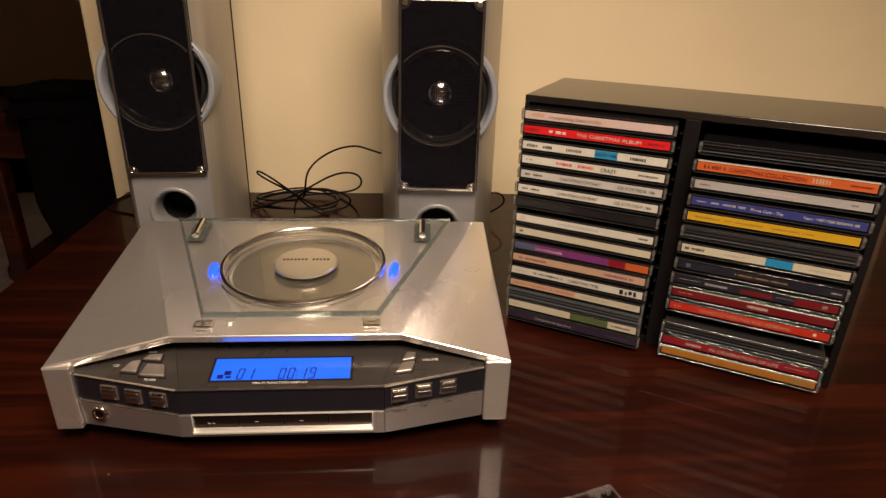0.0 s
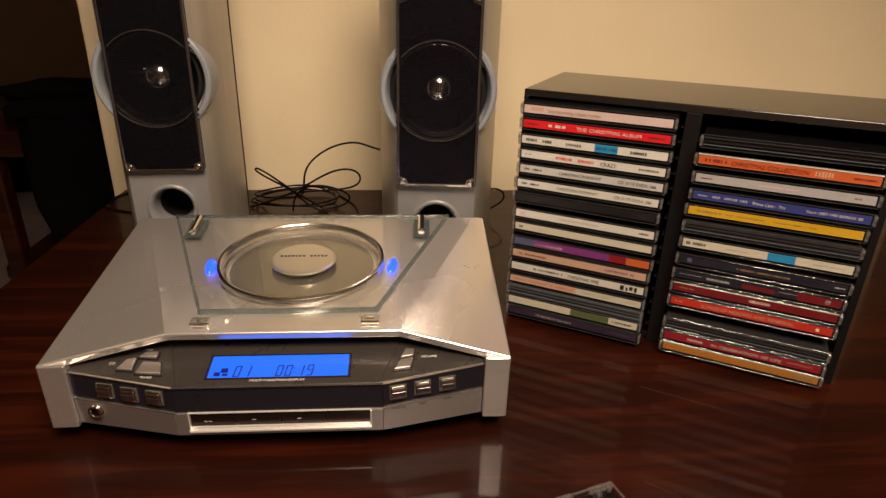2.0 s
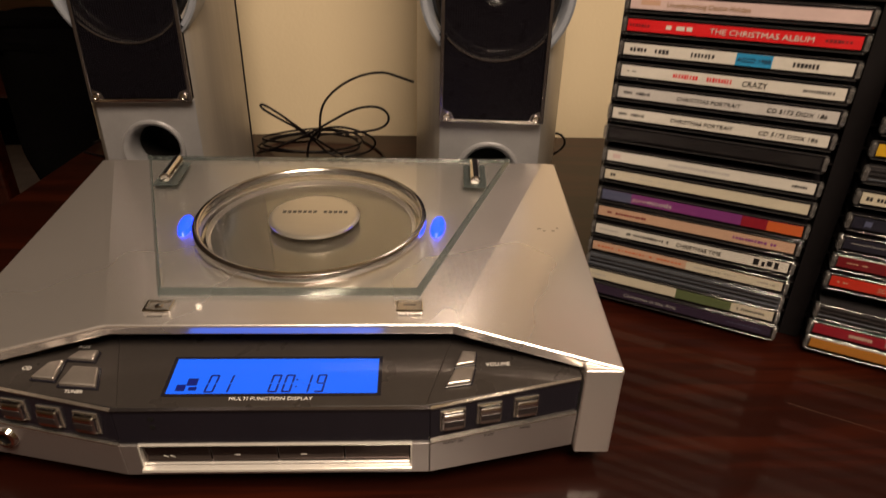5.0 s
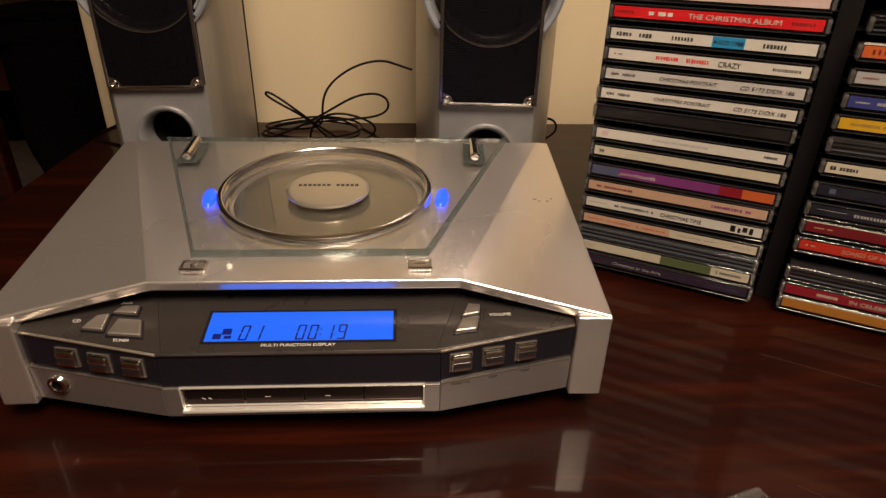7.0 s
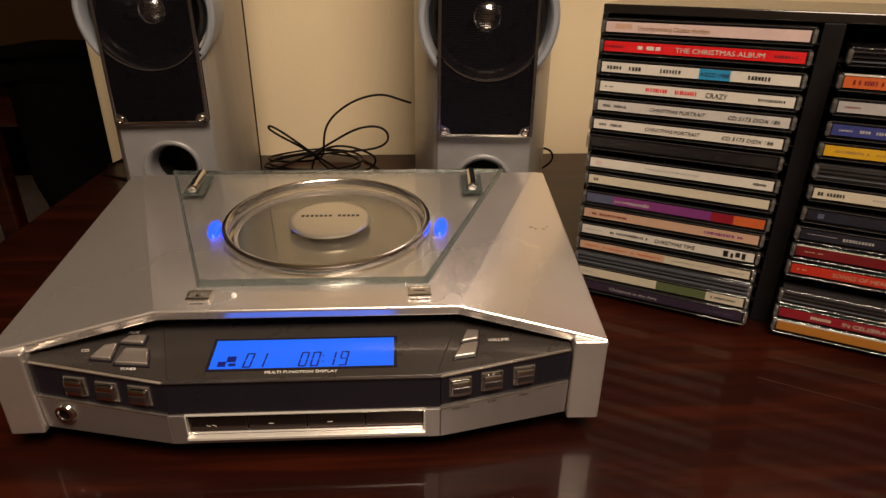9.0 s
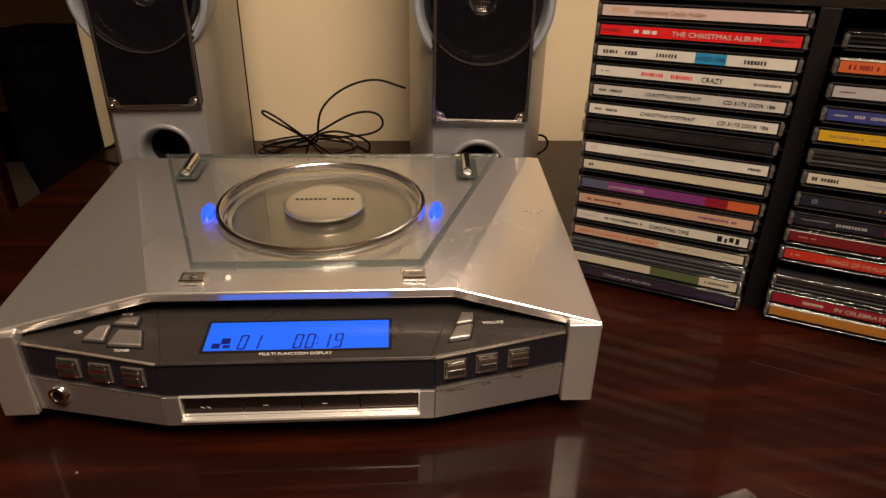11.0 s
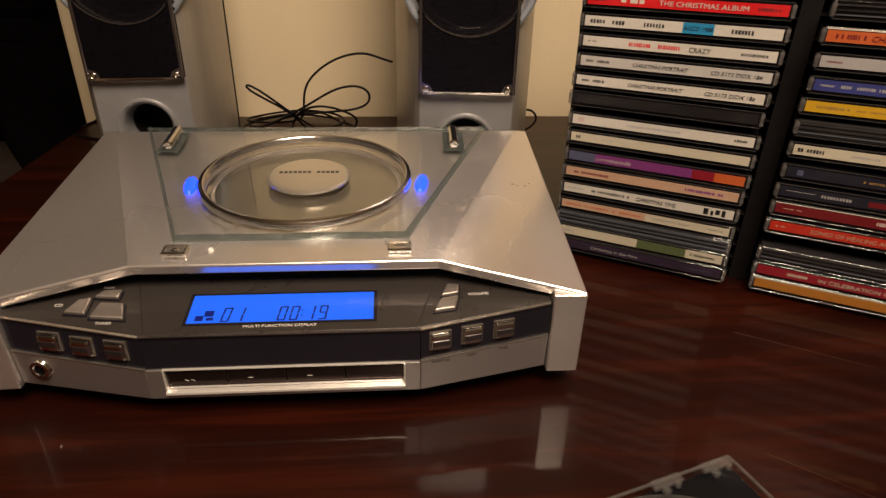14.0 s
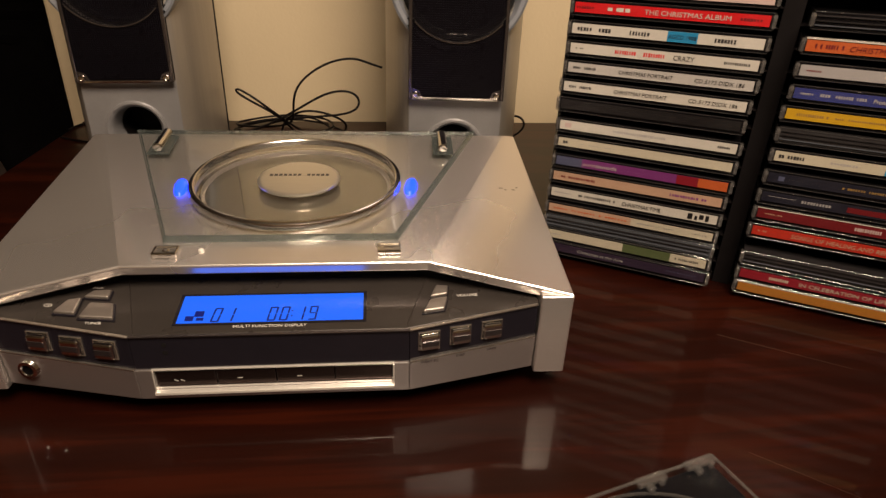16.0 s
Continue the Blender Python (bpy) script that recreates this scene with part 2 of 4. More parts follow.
def hull(low, high, bevel=0.0, segs=2):
    """A solid between two rings of as many points."""
    bm = bmesh.new()
    a = [bm.verts.new(p) for p in low]
    b = [bm.verts.new(p) for p in high]
    n = len(a)
    bm.faces.new(a[::-1])
    bm.faces.new(b)
    for i in range(n):
        bm.faces.new((a[i], a[(i + 1) % n], b[(i + 1) % n], b[i]))
    bmesh.ops.recalc_face_normals(bm, faces=bm.faces)
    if bevel:
        bmesh.ops.bevel(bm, geom=bm.edges[:], offset=bevel, segments=segs, affect="EDGES", profile=0.5)
    return bm


def prism(outline, z0, z1, bevel=0.0, segs=2):
    return hull([(x, y, z0) for x, y in outline], [(x, y, z1) for x, y in outline], bevel, segs)


def lathe(profile, n=48, axis="z"):
    """Turns (radius, height) pairs about the z axis, or about y with the heights along y."""
    bm = bmesh.new()
    rings = []
    for r, h in profile:
        if r < 1e-6:
            c = (0, 0, h) if axis == "z" else (0, h, 0)
            rings.append([bm.verts.new(c)])
            continue
        ring = []
        for i in range(n):
            a = 2 * math.pi * i / n
            c = (r * math.cos(a), r * math.sin(a), h) if axis == "z" else (r * math.cos(a), h, r * math.sin(a))
            ring.append(bm.verts.new(c))
        rings.append(ring)
    for p, q in zip(rings, rings[1:]):
        for i in range(n):
            j = (i + 1) % n
            if len(p) == 1 and len(q) == 1:
                continue
            if len(p) == 1:
                bm.faces.new((p[0], q[i], q[j]))
            elif len(q) == 1:
                bm.faces.new((p[i], p[j], q[0]))
            else:
                bm.faces.new((p[i], p[j], q[j], q[i]))
    return bm


def join(*bms):
    out = bmesh.new()
    for b in bms:
        me = bpy.data.meshes.new("tmp")
        b.to_mesh(me)
        b.free()
        out.from_mesh(me)
        bpy.data.meshes.remove(me)
    return out


def moved(bm, m):
    bm.transform(m)
    return bm


def cut(bm, *cutters):
    """The solid bm less the cutters."""
    def temp(b):
        bmesh.ops.recalc_face_normals(b, faces=b.faces)
        me = bpy.data.meshes.new("tmp")
        b.to_mesh(me)
        b.free()
        return new("tmp", me)
    ob, tools = temp(bm), [temp(c) for c in cutters]
    for t in tools:
        mod = ob.modifiers.new("cut", "BOOLEAN")
        mod.operation, mod.solver, mod.object = "DIFFERENCE", "EXACT", t
    dg = bpy.context.evaluated_depsgraph_get()
    dg.update()
    me = bpy.data.meshes.new_from_object(ob.evaluated_get(dg))
    out = bmesh.new()
    out.from_mesh(me)
    bpy.data.meshes.remove(me)
    for o in (ob, *tools):
        me = o.data
        bpy.data.objects.remove(o)
        bpy.data.meshes.remove(me)
    return out


def text_part(words, height, mat, parent, m, width=None, slant=0.0, align="LEFT", name="lettering"):
    """Flat lettering in the local xy plane, cap height given; width squeezes it to that length."""
    cu = bpy.data.curves.new("tmp", "FONT")
    cu.body, cu.size, cu.shear, cu.align_x, cu.extrude = words, height / 0.70, slant, align, 0.00005
    cu.resolution_u = 2
    ob = new("tmp", cu)
    dg = bpy.context.evaluated_depsgraph_get()
    dg.update()
    me = bpy.data.meshes.new_from_object(ob.evaluated_get(dg))
    bpy.data.objects.remove(ob)
    bpy.data.curves.remove(cu)
    me.name = name
    if width:
        xs = [v.co.x for v in me.vertices]
        k = width / max(1e-6, max(xs) - min(xs))
        for v in me.vertices:
            v.co.x *= k
    me.materials.clear()
    me.materials.append(mat)
    o = new(name, me)
    o.parent, o.matrix_basis = parent, m
    return o


def tube(name, points, radius, mat, parent=None, cyclic=False):
    """A round cord through the points, as a mesh."""
    cu = bpy.data.curves.new("tmp", "CURVE")
    cu.dimensions, cu.bevel_depth, cu.bevel_resolution, cu.resolution_u = "3D", radius, 2, 8
    cu.use_fill_caps = True
    sp = cu.splines.new("NURBS")
    sp.points.add(len(points) - 1)
    for p, c in zip(sp.points, points):
        p.co = (*c, 1)
    sp.order_u, sp.use_endpoint_u, sp.use_cyclic_u = 4, True, cyclic
    ob = new("tmp", cu)
    dg = bpy.context.evaluated_depsgraph_get()
    dg.update()
    me = bpy.data.meshes.new_from_object(ob.evaluated_get(dg))
    bpy.data.objects.remove(ob)
    bpy.data.curves.remove(cu)
    me.name = name
    for f in me.polygons:
        f.use_smooth = True
    me.materials.clear()
    me.materials.append(mat)
    o = new(name, me)
    if parent is not None:
        o.parent = parent
    return o


# ---- the room ----
FLOOR, CEIL = -0.75, 1.72
DESK = -0.0161  # height of the table top; z = 0 is the underside of the stereo
tagged(part("floor", box(-4.2, -2.6, FLOOR - 0.05, 2.4, 5.6, FLOOR), M_CARPET), "brown carpeted floor in the dim room", "floor", kind="structure")
tagged(part("ceiling", box(-4.2, -2.6, CEIL, 2.4, 5.6, CEIL + 0.05), M_CEIL), "plain dull beige ceiling, out of view", "ceiling", kind="structure")
# right end is invented: the gap past it keeps the table's reflection dark
tagged(part("wall_north", box(-0.338, 0.540, FLOOR, 0.91, 0.66, CEIL, 0.004), M_WALL), "cream painted wall with an outer corner, stopped short out of view on the right", "wall", kind="structure")
tagged(part("wall_south", box(-4.2, -2.7, FLOOR, 2.4, -2.6, CEIL), M_WALL), "cream painted wall", "wall", kind="structure")
tagged(part("wall_east", box(2.4, -2.7, FLOOR, 2.5, 5.6, CEIL), M_WALL), "cream painted wall", "wall", kind="structure")
tagged(part("wall_west", box(-4.3, -2.7, FLOOR, -4.2, 5.6, CEIL), M_DIMWALL), "brown unlit wall", "wall", kind="structure")
tagged(part("wall_far", box(-4.3, 5.4, FLOOR, 2.5, 5.5, CEIL), M_DIMWALL), "brown unlit far wall of the next room", "wall", kind="structure")

tagged(part("baseboard", box(-4.18, 5.375, FLOOR, -0.6, 5.3995, FLOOR + 0.085, 0.004), M_TABLE), "dark wooden baseboard along the far wall", "baseboard", kind="structure")

# ---- the table ----
table = root("table", pose(0, 0, 0), "dark glossy mahogany dining table against the wall", "table")
part("tabletop", box(-0.319, -0.62, DESK - 0.028, 1.30, 0.5375, DESK, 0.004, 3), M_TABLE, table)
part("apron", box(-0.28, -0.58, -0.12, 1.26, 0.50, DESK - 0.0281), M_TABLE, table)
for x in (-0.27, 1.19):
    for y in (-0.57, 0.425):
        part("leg", hull([(x, y, FLOOR), (x + 0.05, y, FLOOR), (x + 0.05, y + 0.05, FLOOR), (x, y + 0.05, FLOOR)],
                         [(x - 0.008, y - 0.008, -0.121), (x + 0.066, y - 0.008, -0.121), (x + 0.066, y + 0.066, -0.121), (x - 0.008, y + 0.066, -0.121)], 0.003), M_TABLE, table)

# two thin pale strips laid on the table top
for (ax, ay), (bx, by), wide in (((0.279, 0.0290), (0.346, -0.0105), 0.0004), ((0.244, -0.0725), (0.284, -0.1050), 0.0003)):
    d = Vector((bx - ax, by - ay, 0)).normalized()
    nn = Vector((-d.y, d.x, 0)) * wide / 2
    a, b = Vector((ax, ay, DESK)), Vector((bx, by, DESK))
    part("pale_line", hull([a - nn, b - nn * 0.3, b + nn * 0.3, a + nn], [p + Vector((0, 0, 0.00012)) for p in (a - nn, b - nn * 0.3, b + nn * 0.3, a + nn)]), M_PALE_LINE, table, "fine pale line on the table top")

# ---- the compact stereo ----
SX = 0.0055
stereo = root("compact_stereo", pose(SX, 0, 0), "silver tabletop compact stereo with a glass lid and blue display", "stereo")
SLOPE = 0.0645


def top_z(y):
    return 0.0572 + SLOPE * y


TOP = pose(0, 0, 0.0572, math.degrees(math.atan(SLOPE)))  # the frame of the sloping top: x, along the slope, up
LINE = [(-0.155, -0.0197, 0.0466), (-0.079, 0.0, 0.0572), (0.079, 0.0, 0.0572), (0.155, -0.0197, 0.0466), (0.162, 0.19, 0.0682), (-0.162, 0.19, 0.0682)]
bm = bmesh.new()
hi = [bm.verts.new(p) for p in LINE]
bl, br = bm.verts.new((-0.1530, 0.19, top_z(0.19))), bm.verts.new((0.1530, 0.19, top_z(0.19)))
lo = [bm.verts.new((x, y + 0.0015, z - 0.0065)) for x, y, z in LINE]
bm.faces.new((hi[1], hi[2], br, bl))
bm.faces.new((hi[2], hi[3], hi[4], br))
bm.faces.new((hi[0], hi[1], bl, hi[5]))
bm.faces.new((lo[0], lo[5], lo[4], lo[3], lo[2], lo[1]))
for i, j in ((0, 1), (1, 2), (2, 3), (3, 4), (5, 0)):
    bm.faces.new((hi[i], lo[i], lo[j], hi[j]))
bm.faces.new((hi[4], lo[4], lo[5], hi[5], bl, br))
bmesh.ops.recalc_face_normals(bm, faces=bm.faces)
well = moved(lathe([(0.0, -0.004), (0.0600, -0.004), (0.0612, 0.02), (0.0, 0.02)], 64), TOP @ pose(0.0008, 0.0970, 0))
bm = cut(bm, well)
sharp = [e for e in bm.edges if len(e.link_faces) == 2 and e.calc_face_angle(0) > radians(40) and e.calc_length() > 0.05]
bmesh.ops.bevel(bm, geom=sharp, offset=0.0016, segments=4, affect="EDGES", profile=0.5)
part("cover", bm, M_SILVER, stereo)
for s in (-1, 1):
    def side(x, y, z):
        return (s * x, y, z)
    part("side_cheek", hull([side(0.1375, -0.0193, -0.0034), side(0.1547, -0.0197, -0.0034), side(0.1612, 0.1885, -0.0034), side(0.1400, 0.1885, -0.0034)],
                            [side(0.1375, -0.0193, 0.0459), side(0.1549, -0.0199, 0.0461), side(0.1614, 0.1890, 0.0628), side(0.1400, 0.1890, 0.0628)], 0.0011, 3), M_SILVER, stereo)
part("chassis", prism([(-0.066, -0.027), (0.066, -0.027), (0.1370, -0.014), (0.1370, 0.186), (-0.1370, 0.186), (-0.1370, -0.014)], 0.0002, 0.0330), M_DARK, stereo, "dark plastic inner body")
for x in (-0.105, 0.105):
    for y in (0.035, 0.160):
        part("foot", moved(lathe([(0, DESK), (0.0105, DESK), (0.0115, DESK + 0.002), (0.0125, 0.0003), (0, 0.0003)], 28), pose(x, y, 0)), M_DARK, stereo)
# the smoked display panel: a long hexagon, folded down at its tips
PZ = 0.0431


def panel_z(y):
    return PZ - 0.195 * (0.012 - y)


tip, fold = (0.1372, -0.0160, 0.0402), (0.066, -0.0290)
for s in (-1, 0, 1):
    if s == 0:
        ring = [(-0.080, 0.012, panel_z(0.012)), (-fold[0], fold[1], panel_z(fold[1])), (fold[0], fold[1], panel_z(fold[1])), (0.080, 0.012, panel_z(0.012))]
    else:
        ring = [(s * 0.080, 0.012, panel_z(0.012)), (s * fold[0], fold[1], panel_z(fold[1])), (s * tip[0], tip[1], tip[2]), (s * 0.1372, -0.004, 0.0424)]
    part("display_panel" if s == 0 else "panel_wing", hull([(x, y, z - 0.0022) for x, y, z in ring], ring, 0.0003, 1), M_PANEL, stereo)
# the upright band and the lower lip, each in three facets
for name, mat, out, zc, ze in (("gloss_band", M_BAND, 0.0, (0.0158, 0.0346), (0.0200, 0.0390)), ("lower_lip", M_SHADED_LIP, 0.0012, (-0.0034, 0.0156), (-0.0012, 0.0198))):
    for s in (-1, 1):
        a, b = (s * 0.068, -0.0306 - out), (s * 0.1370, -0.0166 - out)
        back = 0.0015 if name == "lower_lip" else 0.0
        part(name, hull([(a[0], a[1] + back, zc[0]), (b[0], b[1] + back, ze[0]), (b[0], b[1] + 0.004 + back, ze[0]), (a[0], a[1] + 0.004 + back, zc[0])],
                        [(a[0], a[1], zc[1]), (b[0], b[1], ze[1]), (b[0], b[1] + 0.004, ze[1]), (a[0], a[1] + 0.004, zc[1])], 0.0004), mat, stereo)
part("gloss_band", box(-0.0679, -0.0306, 0.0158, 0.0679, -0.0268, 0.0346, 0.0004), M_BAND, stereo)
# thin bright lines where the panel meets the band and the band meets the lip
for zc, ze, yo in ((0.0348, 0.0394, 0.0009), (0.0156, 0.0198, 0.0014)):
    for sgn in (-1, 0, 1):
        a, b = ((-0.0680, -0.0306 - yo, zc), (0.0680, -0.0306 - yo, zc)) if sgn == 0 else ((sgn * 0.0681, -0.0306 - yo, zc), (sgn * 0.1368, -0.0166 - yo, ze))
        if sgn == 0 and zc < 0.03:
            continue
        part("trim_line", hull([(a[0], a[1], a[2]), (b[0], b[1], b[2]), (b[0], b[1] + 0.0018, b[2]), (a[0], a[1] + 0.0018, a[2])],
                               [(a[0], a[1], a[2] + 0.0006), (b[0], b[1], b[2] + 0.0006), (b[0], b[1] + 0.0018, b[2] + 0.0006), (a[0], a[1] + 0.0018, a[2] + 0.0006)]), M_FRAME if sgn == 0 else M_KEY, stereo)
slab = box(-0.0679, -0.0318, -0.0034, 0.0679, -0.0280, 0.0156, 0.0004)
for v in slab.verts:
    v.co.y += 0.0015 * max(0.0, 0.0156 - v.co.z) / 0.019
part("lower_lip", cut(slab, box(-0.0602, -0.04, 0.0030, 0.0602, -0.02, 0.0170)), M_SHADED_LIP, stereo)
part("tray_sill", hull([(-0.0602, -0.0333, 0.0008), (0.0602, -0.0333, 0.0008), (0.0602, -0.0285, 0.0008), (-0.0602, -0.0285, 0.0008)],
                       [(-0.0602, -0.0330, 0.0022), (0.0602, -0.0330, 0.0022), (0.0602, -0.029, 0.0034), (-0.0602, -0.029, 0.0034)], 0.0003), M_GLINT_TRIM, stereo, "chrome sill of the key slot, its lamp glint in the colour")
part("slot_rim", box(-0.0602, -0.0318, 0.0150, 0.0602, -0.029, 0.0158, 0.0003), M_GLINT_TRIM, stereo)
for x in (-0.0602, 0.0594):
    part("slot_rim", box(x, -0.0320, 0.0030, x + 0.0008, -0.029, 0.0150, 0.0002, 1), M_GLINT_TRIM, stereo)
for i in range(4):
    x = -0.0592 + i * 0.0297
    key = part("flap_key", hull([(x, -0.0292, 0.0036), (x + 0.0291, -0.0292, 0.0036), (x + 0.0291, -0.0275, 0.0036), (x, -0.0275, 0.0036)],
                                [(x, -0.0306, 0.0148), (x + 0.0291, -0.0306, 0.0148), (x + 0.0291, -0.0275, 0.0148), (x, -0.0275, 0.0148)], 0.0003), M_SLOTKEY, stereo, "dark mirror key in the slot")
    if i == 0:
        for dx in (0.0095, 0.0125):
            part("key_mark", moved(box(-0.0011, 0, 0, 0.0011, 0.0001, 0.0003), pose(x + dx, -0.0300, 0.0075, 0, 28)), M_PRINT, key)
    elif i < 3:
        part("key_mark", moved(box(0, 0, 0, 0.0026, 0.0001, 0.0003), pose(x + 0.010, -0.0300, 0.0080)), M_PRINT, key)
# the display
LY0, LY1 = -0.0228, -0.0030
PANEL = Matrix.Translation((0, 0, panel_z(0))) @ pose(0, 0, 0, math.degrees(math.atan(0.195)))
lcd = part("display", box(-0.0475, LY0, 0.0001, 0.0445, LY1, 0.0006), M_LCD, stereo, "lit blue liquid-crystal display", at=PANEL)
part("display_rim", cut(box(-0.0492, LY0 - 0.0012, 0.0, 0.0462, LY1 + 0.0014, 0.0005), box(-0.0476, LY0 - 0.0001, -1, 0.0446, LY1 + 0.0001, 1)), M_BAND, stereo, at=PANEL)
SEGMENTS = {"0": "abcdef", "1": "bc", "9": "abcdfg", "4": "bcfg"}
BARS = {"a": (0.1, 0.92, 0.9, 1.0), "d": (0.1, 0.0, 0.9, 0.08), "g": (0.12, 0.47, 0.88, 0.53), "f": (0.0, 0.53, 0.2, 0.97), "b": (0.80, 0.53, 1.0, 0.97), "e": (0.0, 0.03, 0.2, 0.47), "c": (0.80, 0.03, 1.0, 0.47)}
LW, LH = 0.092, LY1 - LY0


def segment_digit(ch, fx):
    w, h, y0 = 0.0042, 0.0100, LY0 + 0.0004
    pieces = []
    for b in SEGMENTS[ch]:
        x0, v0, x1, v1 = BARS[b]
        bmx = box(x0 * w, v0 * h, 0, x1 * w, v1 * h, 0.00008)
        for v in bmx.verts:
            v.co.x += v.co.y * 0.12
        pieces.append(bmx)
    part("digit", moved(join(*pieces), pose(-0.0475 + fx * LW, y0, 0.00062)), M_SEGMENT, lcd)


for ch, fx in (("0", 0.175), ("1", 0.245), ("0", 0.475), ("0", 0.540), ("1", 0.625), ("9", 0.695)):
    segment_digit(ch, fx)
for v in (0.28, 0.66):
    part("colon_dot", moved(box(0, 0, 0, 0.0007, 0.0008, 0.00008), pose(-0.0475 + 0.605 * LW, LY0 + 0.0004 + v * 0.010, 0.00062)), M_SEGMENT, lcd)
for fx, fy, w, h in ((0.04, 0.07, 0.004, 0.0035), (0.085, 0.22, 0.0045, 0.004), (0.10, 0.08, 0.0035, 0.002)):
    part("display_icon", moved(box(0, 0, 0, w, h, 0.00008, 0.00003, 1), pose(-0.0475 + fx * LW, LY0 + fy * LH, 0.00062)), M_SEGMENT, lcd)


def on_panel(x, y, h=0.0001):
    return PANEL @ pose(x, y, h)


def wing(x, y, h=0.0):
    """A frame on the folded wings of the panel, which rise a little towards their tips."""
    sgn = 1 if x > 0 else -1
    return PANEL @ pose(sgn * 0.072, 0, 0, 0, -sgn * 2.4) @ pose(x - sgn * 0.072, y, h + 0.0004)


text_part("MULTI FUNCTION DISPLAY", 0.0018, M_PRINT, stereo, on_panel(-0.0016, -0.0262), width=0.036, align="CENTER")
for words, x, y, hgt in (("VOLUME", 0.0940, -0.0088, 0.0020), ("CD", -0.1140, -0.0105, 0.0020), ("AUX", -0.0950, 0.0030, 0.0018), ("TUNER", -0.0905, -0.0228, 0.0017)):
    text_part(words, hgt, M_PRINT, stereo, wing(x, y, 0.0004))
# raised keys on the panel: outline and the shift of its middle
for outline, dx, dy in (([(0.0812, -0.0062), (0.0905, -0.0045), (0.0915, 0.0020), (0.0850, 0.0030)], -0.0015, -0.0030), ([(0.0765, -0.0165), (0.0878, -0.0150), (0.0902, -0.0056), (0.0808, -0.0073)], -0.0012, -0.0036),
                        ([(-0.1085, -0.0140), (-0.0980, -0.0150), (-0.0985, -0.0035), (-0.1045, -0.0050)], 0.0012, -0.0016),
                        ([(-0.0970, -0.0048), (-0.0850, -0.0056), (-0.0850, 0.0006), (-0.0935, 0.0000)], 0.0004, 0.0004), ([(-0.0980, -0.0165), (-0.0815, -0.0175), (-0.0845, -0.0066), (-0.0960, -0.0060)], 0.0038, -0.0026)):
    cx, cy = sum(a for a, b in outline) / 4, sum(b for a, b in outline) / 4
    ring = [(a - cx, b - cy) for a, b in outline]
    key = part("panel_key", prism(ring, -0.001, 0.0022, 0.0008), M_PANELKEY, stereo, at=wing(cx + dx, cy + dy))
    part("key_bezel", prism([(a * 1.12, b * 1.12) for a, b in ring], -0.0012, 0.0006, 0.0003), M_BAND, key)


def facet(x, z, out=0.0):
    """A frame on the side facets of the front: x along the facet, z up, y outwards is negative."""
    s = 1 if x > 0 else -1
    ang = s * math.degrees(math.atan2(0.0140, 0.069))
    y = -0.0306 + (abs(x) - 0.068) * 0.0140 / 0.069
    return pose(x, y - out, z, 0, 0, ang)


for x, z in ((0.0780, 0.0274), (0.0945, 0.0281), (0.1115, 0.0286), (-0.0803, 0.0268), (-0.0973, 0.0272), (-0.1138, 0.0284)):
    key = part("rocker_key", hull([(-0.0048, -0.0030, -0.0045), (0.0048, -0.0030, -0.0045), (0.0052, 0.001, -0.0049), (-0.0052, 0.001, -0.0049)],
                                  [(-0.0048, -0.0030, 0.0040), (0.0048, -0.0030, 0.0040), (0.0052, 0.001, 0.0048), (-0.0052, 0.001, 0.0048)], 0.0009), M_CHROME, stereo, "small chrome rocker key", at=facet(x, z))
    # dark strip on the face, the chrome's dark mid reflection as colour
    part("key_dark_strip", box(-0.0044, -0.0033, -0.0022, 0.0044, -0.0028, 0.0012, 0.0002, 1), M_FRAME, key)
    part("key_rim", cut(box(-0.0058, -0.0008, -0.0056, 0.0058, 0.0004, 0.0054, 0.0003), box(-0.0053, -0.01, -0.0050, 0.0053, 0.01, 0.0049)), M_KEY, key)
for words, x, z in (("PRESET EQ", 0.0785, 0.0140), ("SLEEP", 0.0950, 0.0150), ("TIMER", 0.1120, 0.0159)):
    text_part(words, 0.0014, M_PRINT_GREY, stereo, facet(x, z, 0.0014) @ pose(0, 0, 0, 90), align="CENTER")
part("phone_jack", lathe([(0.0029, 0.004), (0.0029, -0.0010), (0.0034, -0.0016), (0.0050, -0.0013), (0.0058, 0.0005), (0.0058, 0.004)], 28, "y"), M_CHROME, stereo, "chrome headphone socket ring", at=facet(-0.1236, 0.0104, 0.0012))
part("jack_hole", lathe([(0, -0.0004), (0.0030, -0.0004), (0.0030, 0.0025), (0, 0.0025)], 24, "y"), M_CONE_SHADE, stereo, "dark mouth of the socket", at=facet(-0.1236, 0.0104, 0.0012))
for z in (0.0255, 0.0300):
    part("sensor_window", moved(lathe([(0, -0.0002), (0.0013, -0.0002), (0.0013, 0.0006), (0, 0.0006)], 18, "y"), pose(-0.0520, -0.0306, z)), M_DARK, stereo)


def on_top(x, y, h=0.0):
    return TOP @ pose(x, y, h)


# a worn patch on the wing: a few pale specks along its slope
for x, y, z, w in ((0.1349, 0.0955, 0.0614, 0.0026), (0.1377, 0.0937, 0.0609, 0.0016), (0.1433, 0.0947, 0.0604, 0.0022), (0.1464, 0.0984, 0.0605, 0.0012)):
    part("scuff", box(-w / 2, -0.0005, -0.0004, w / 2, 0.0005, 0.0001, 0.0001, 1), M_PANELKEY, stereo, at=pose(x, y, z, 5.5, 7.5, 12))
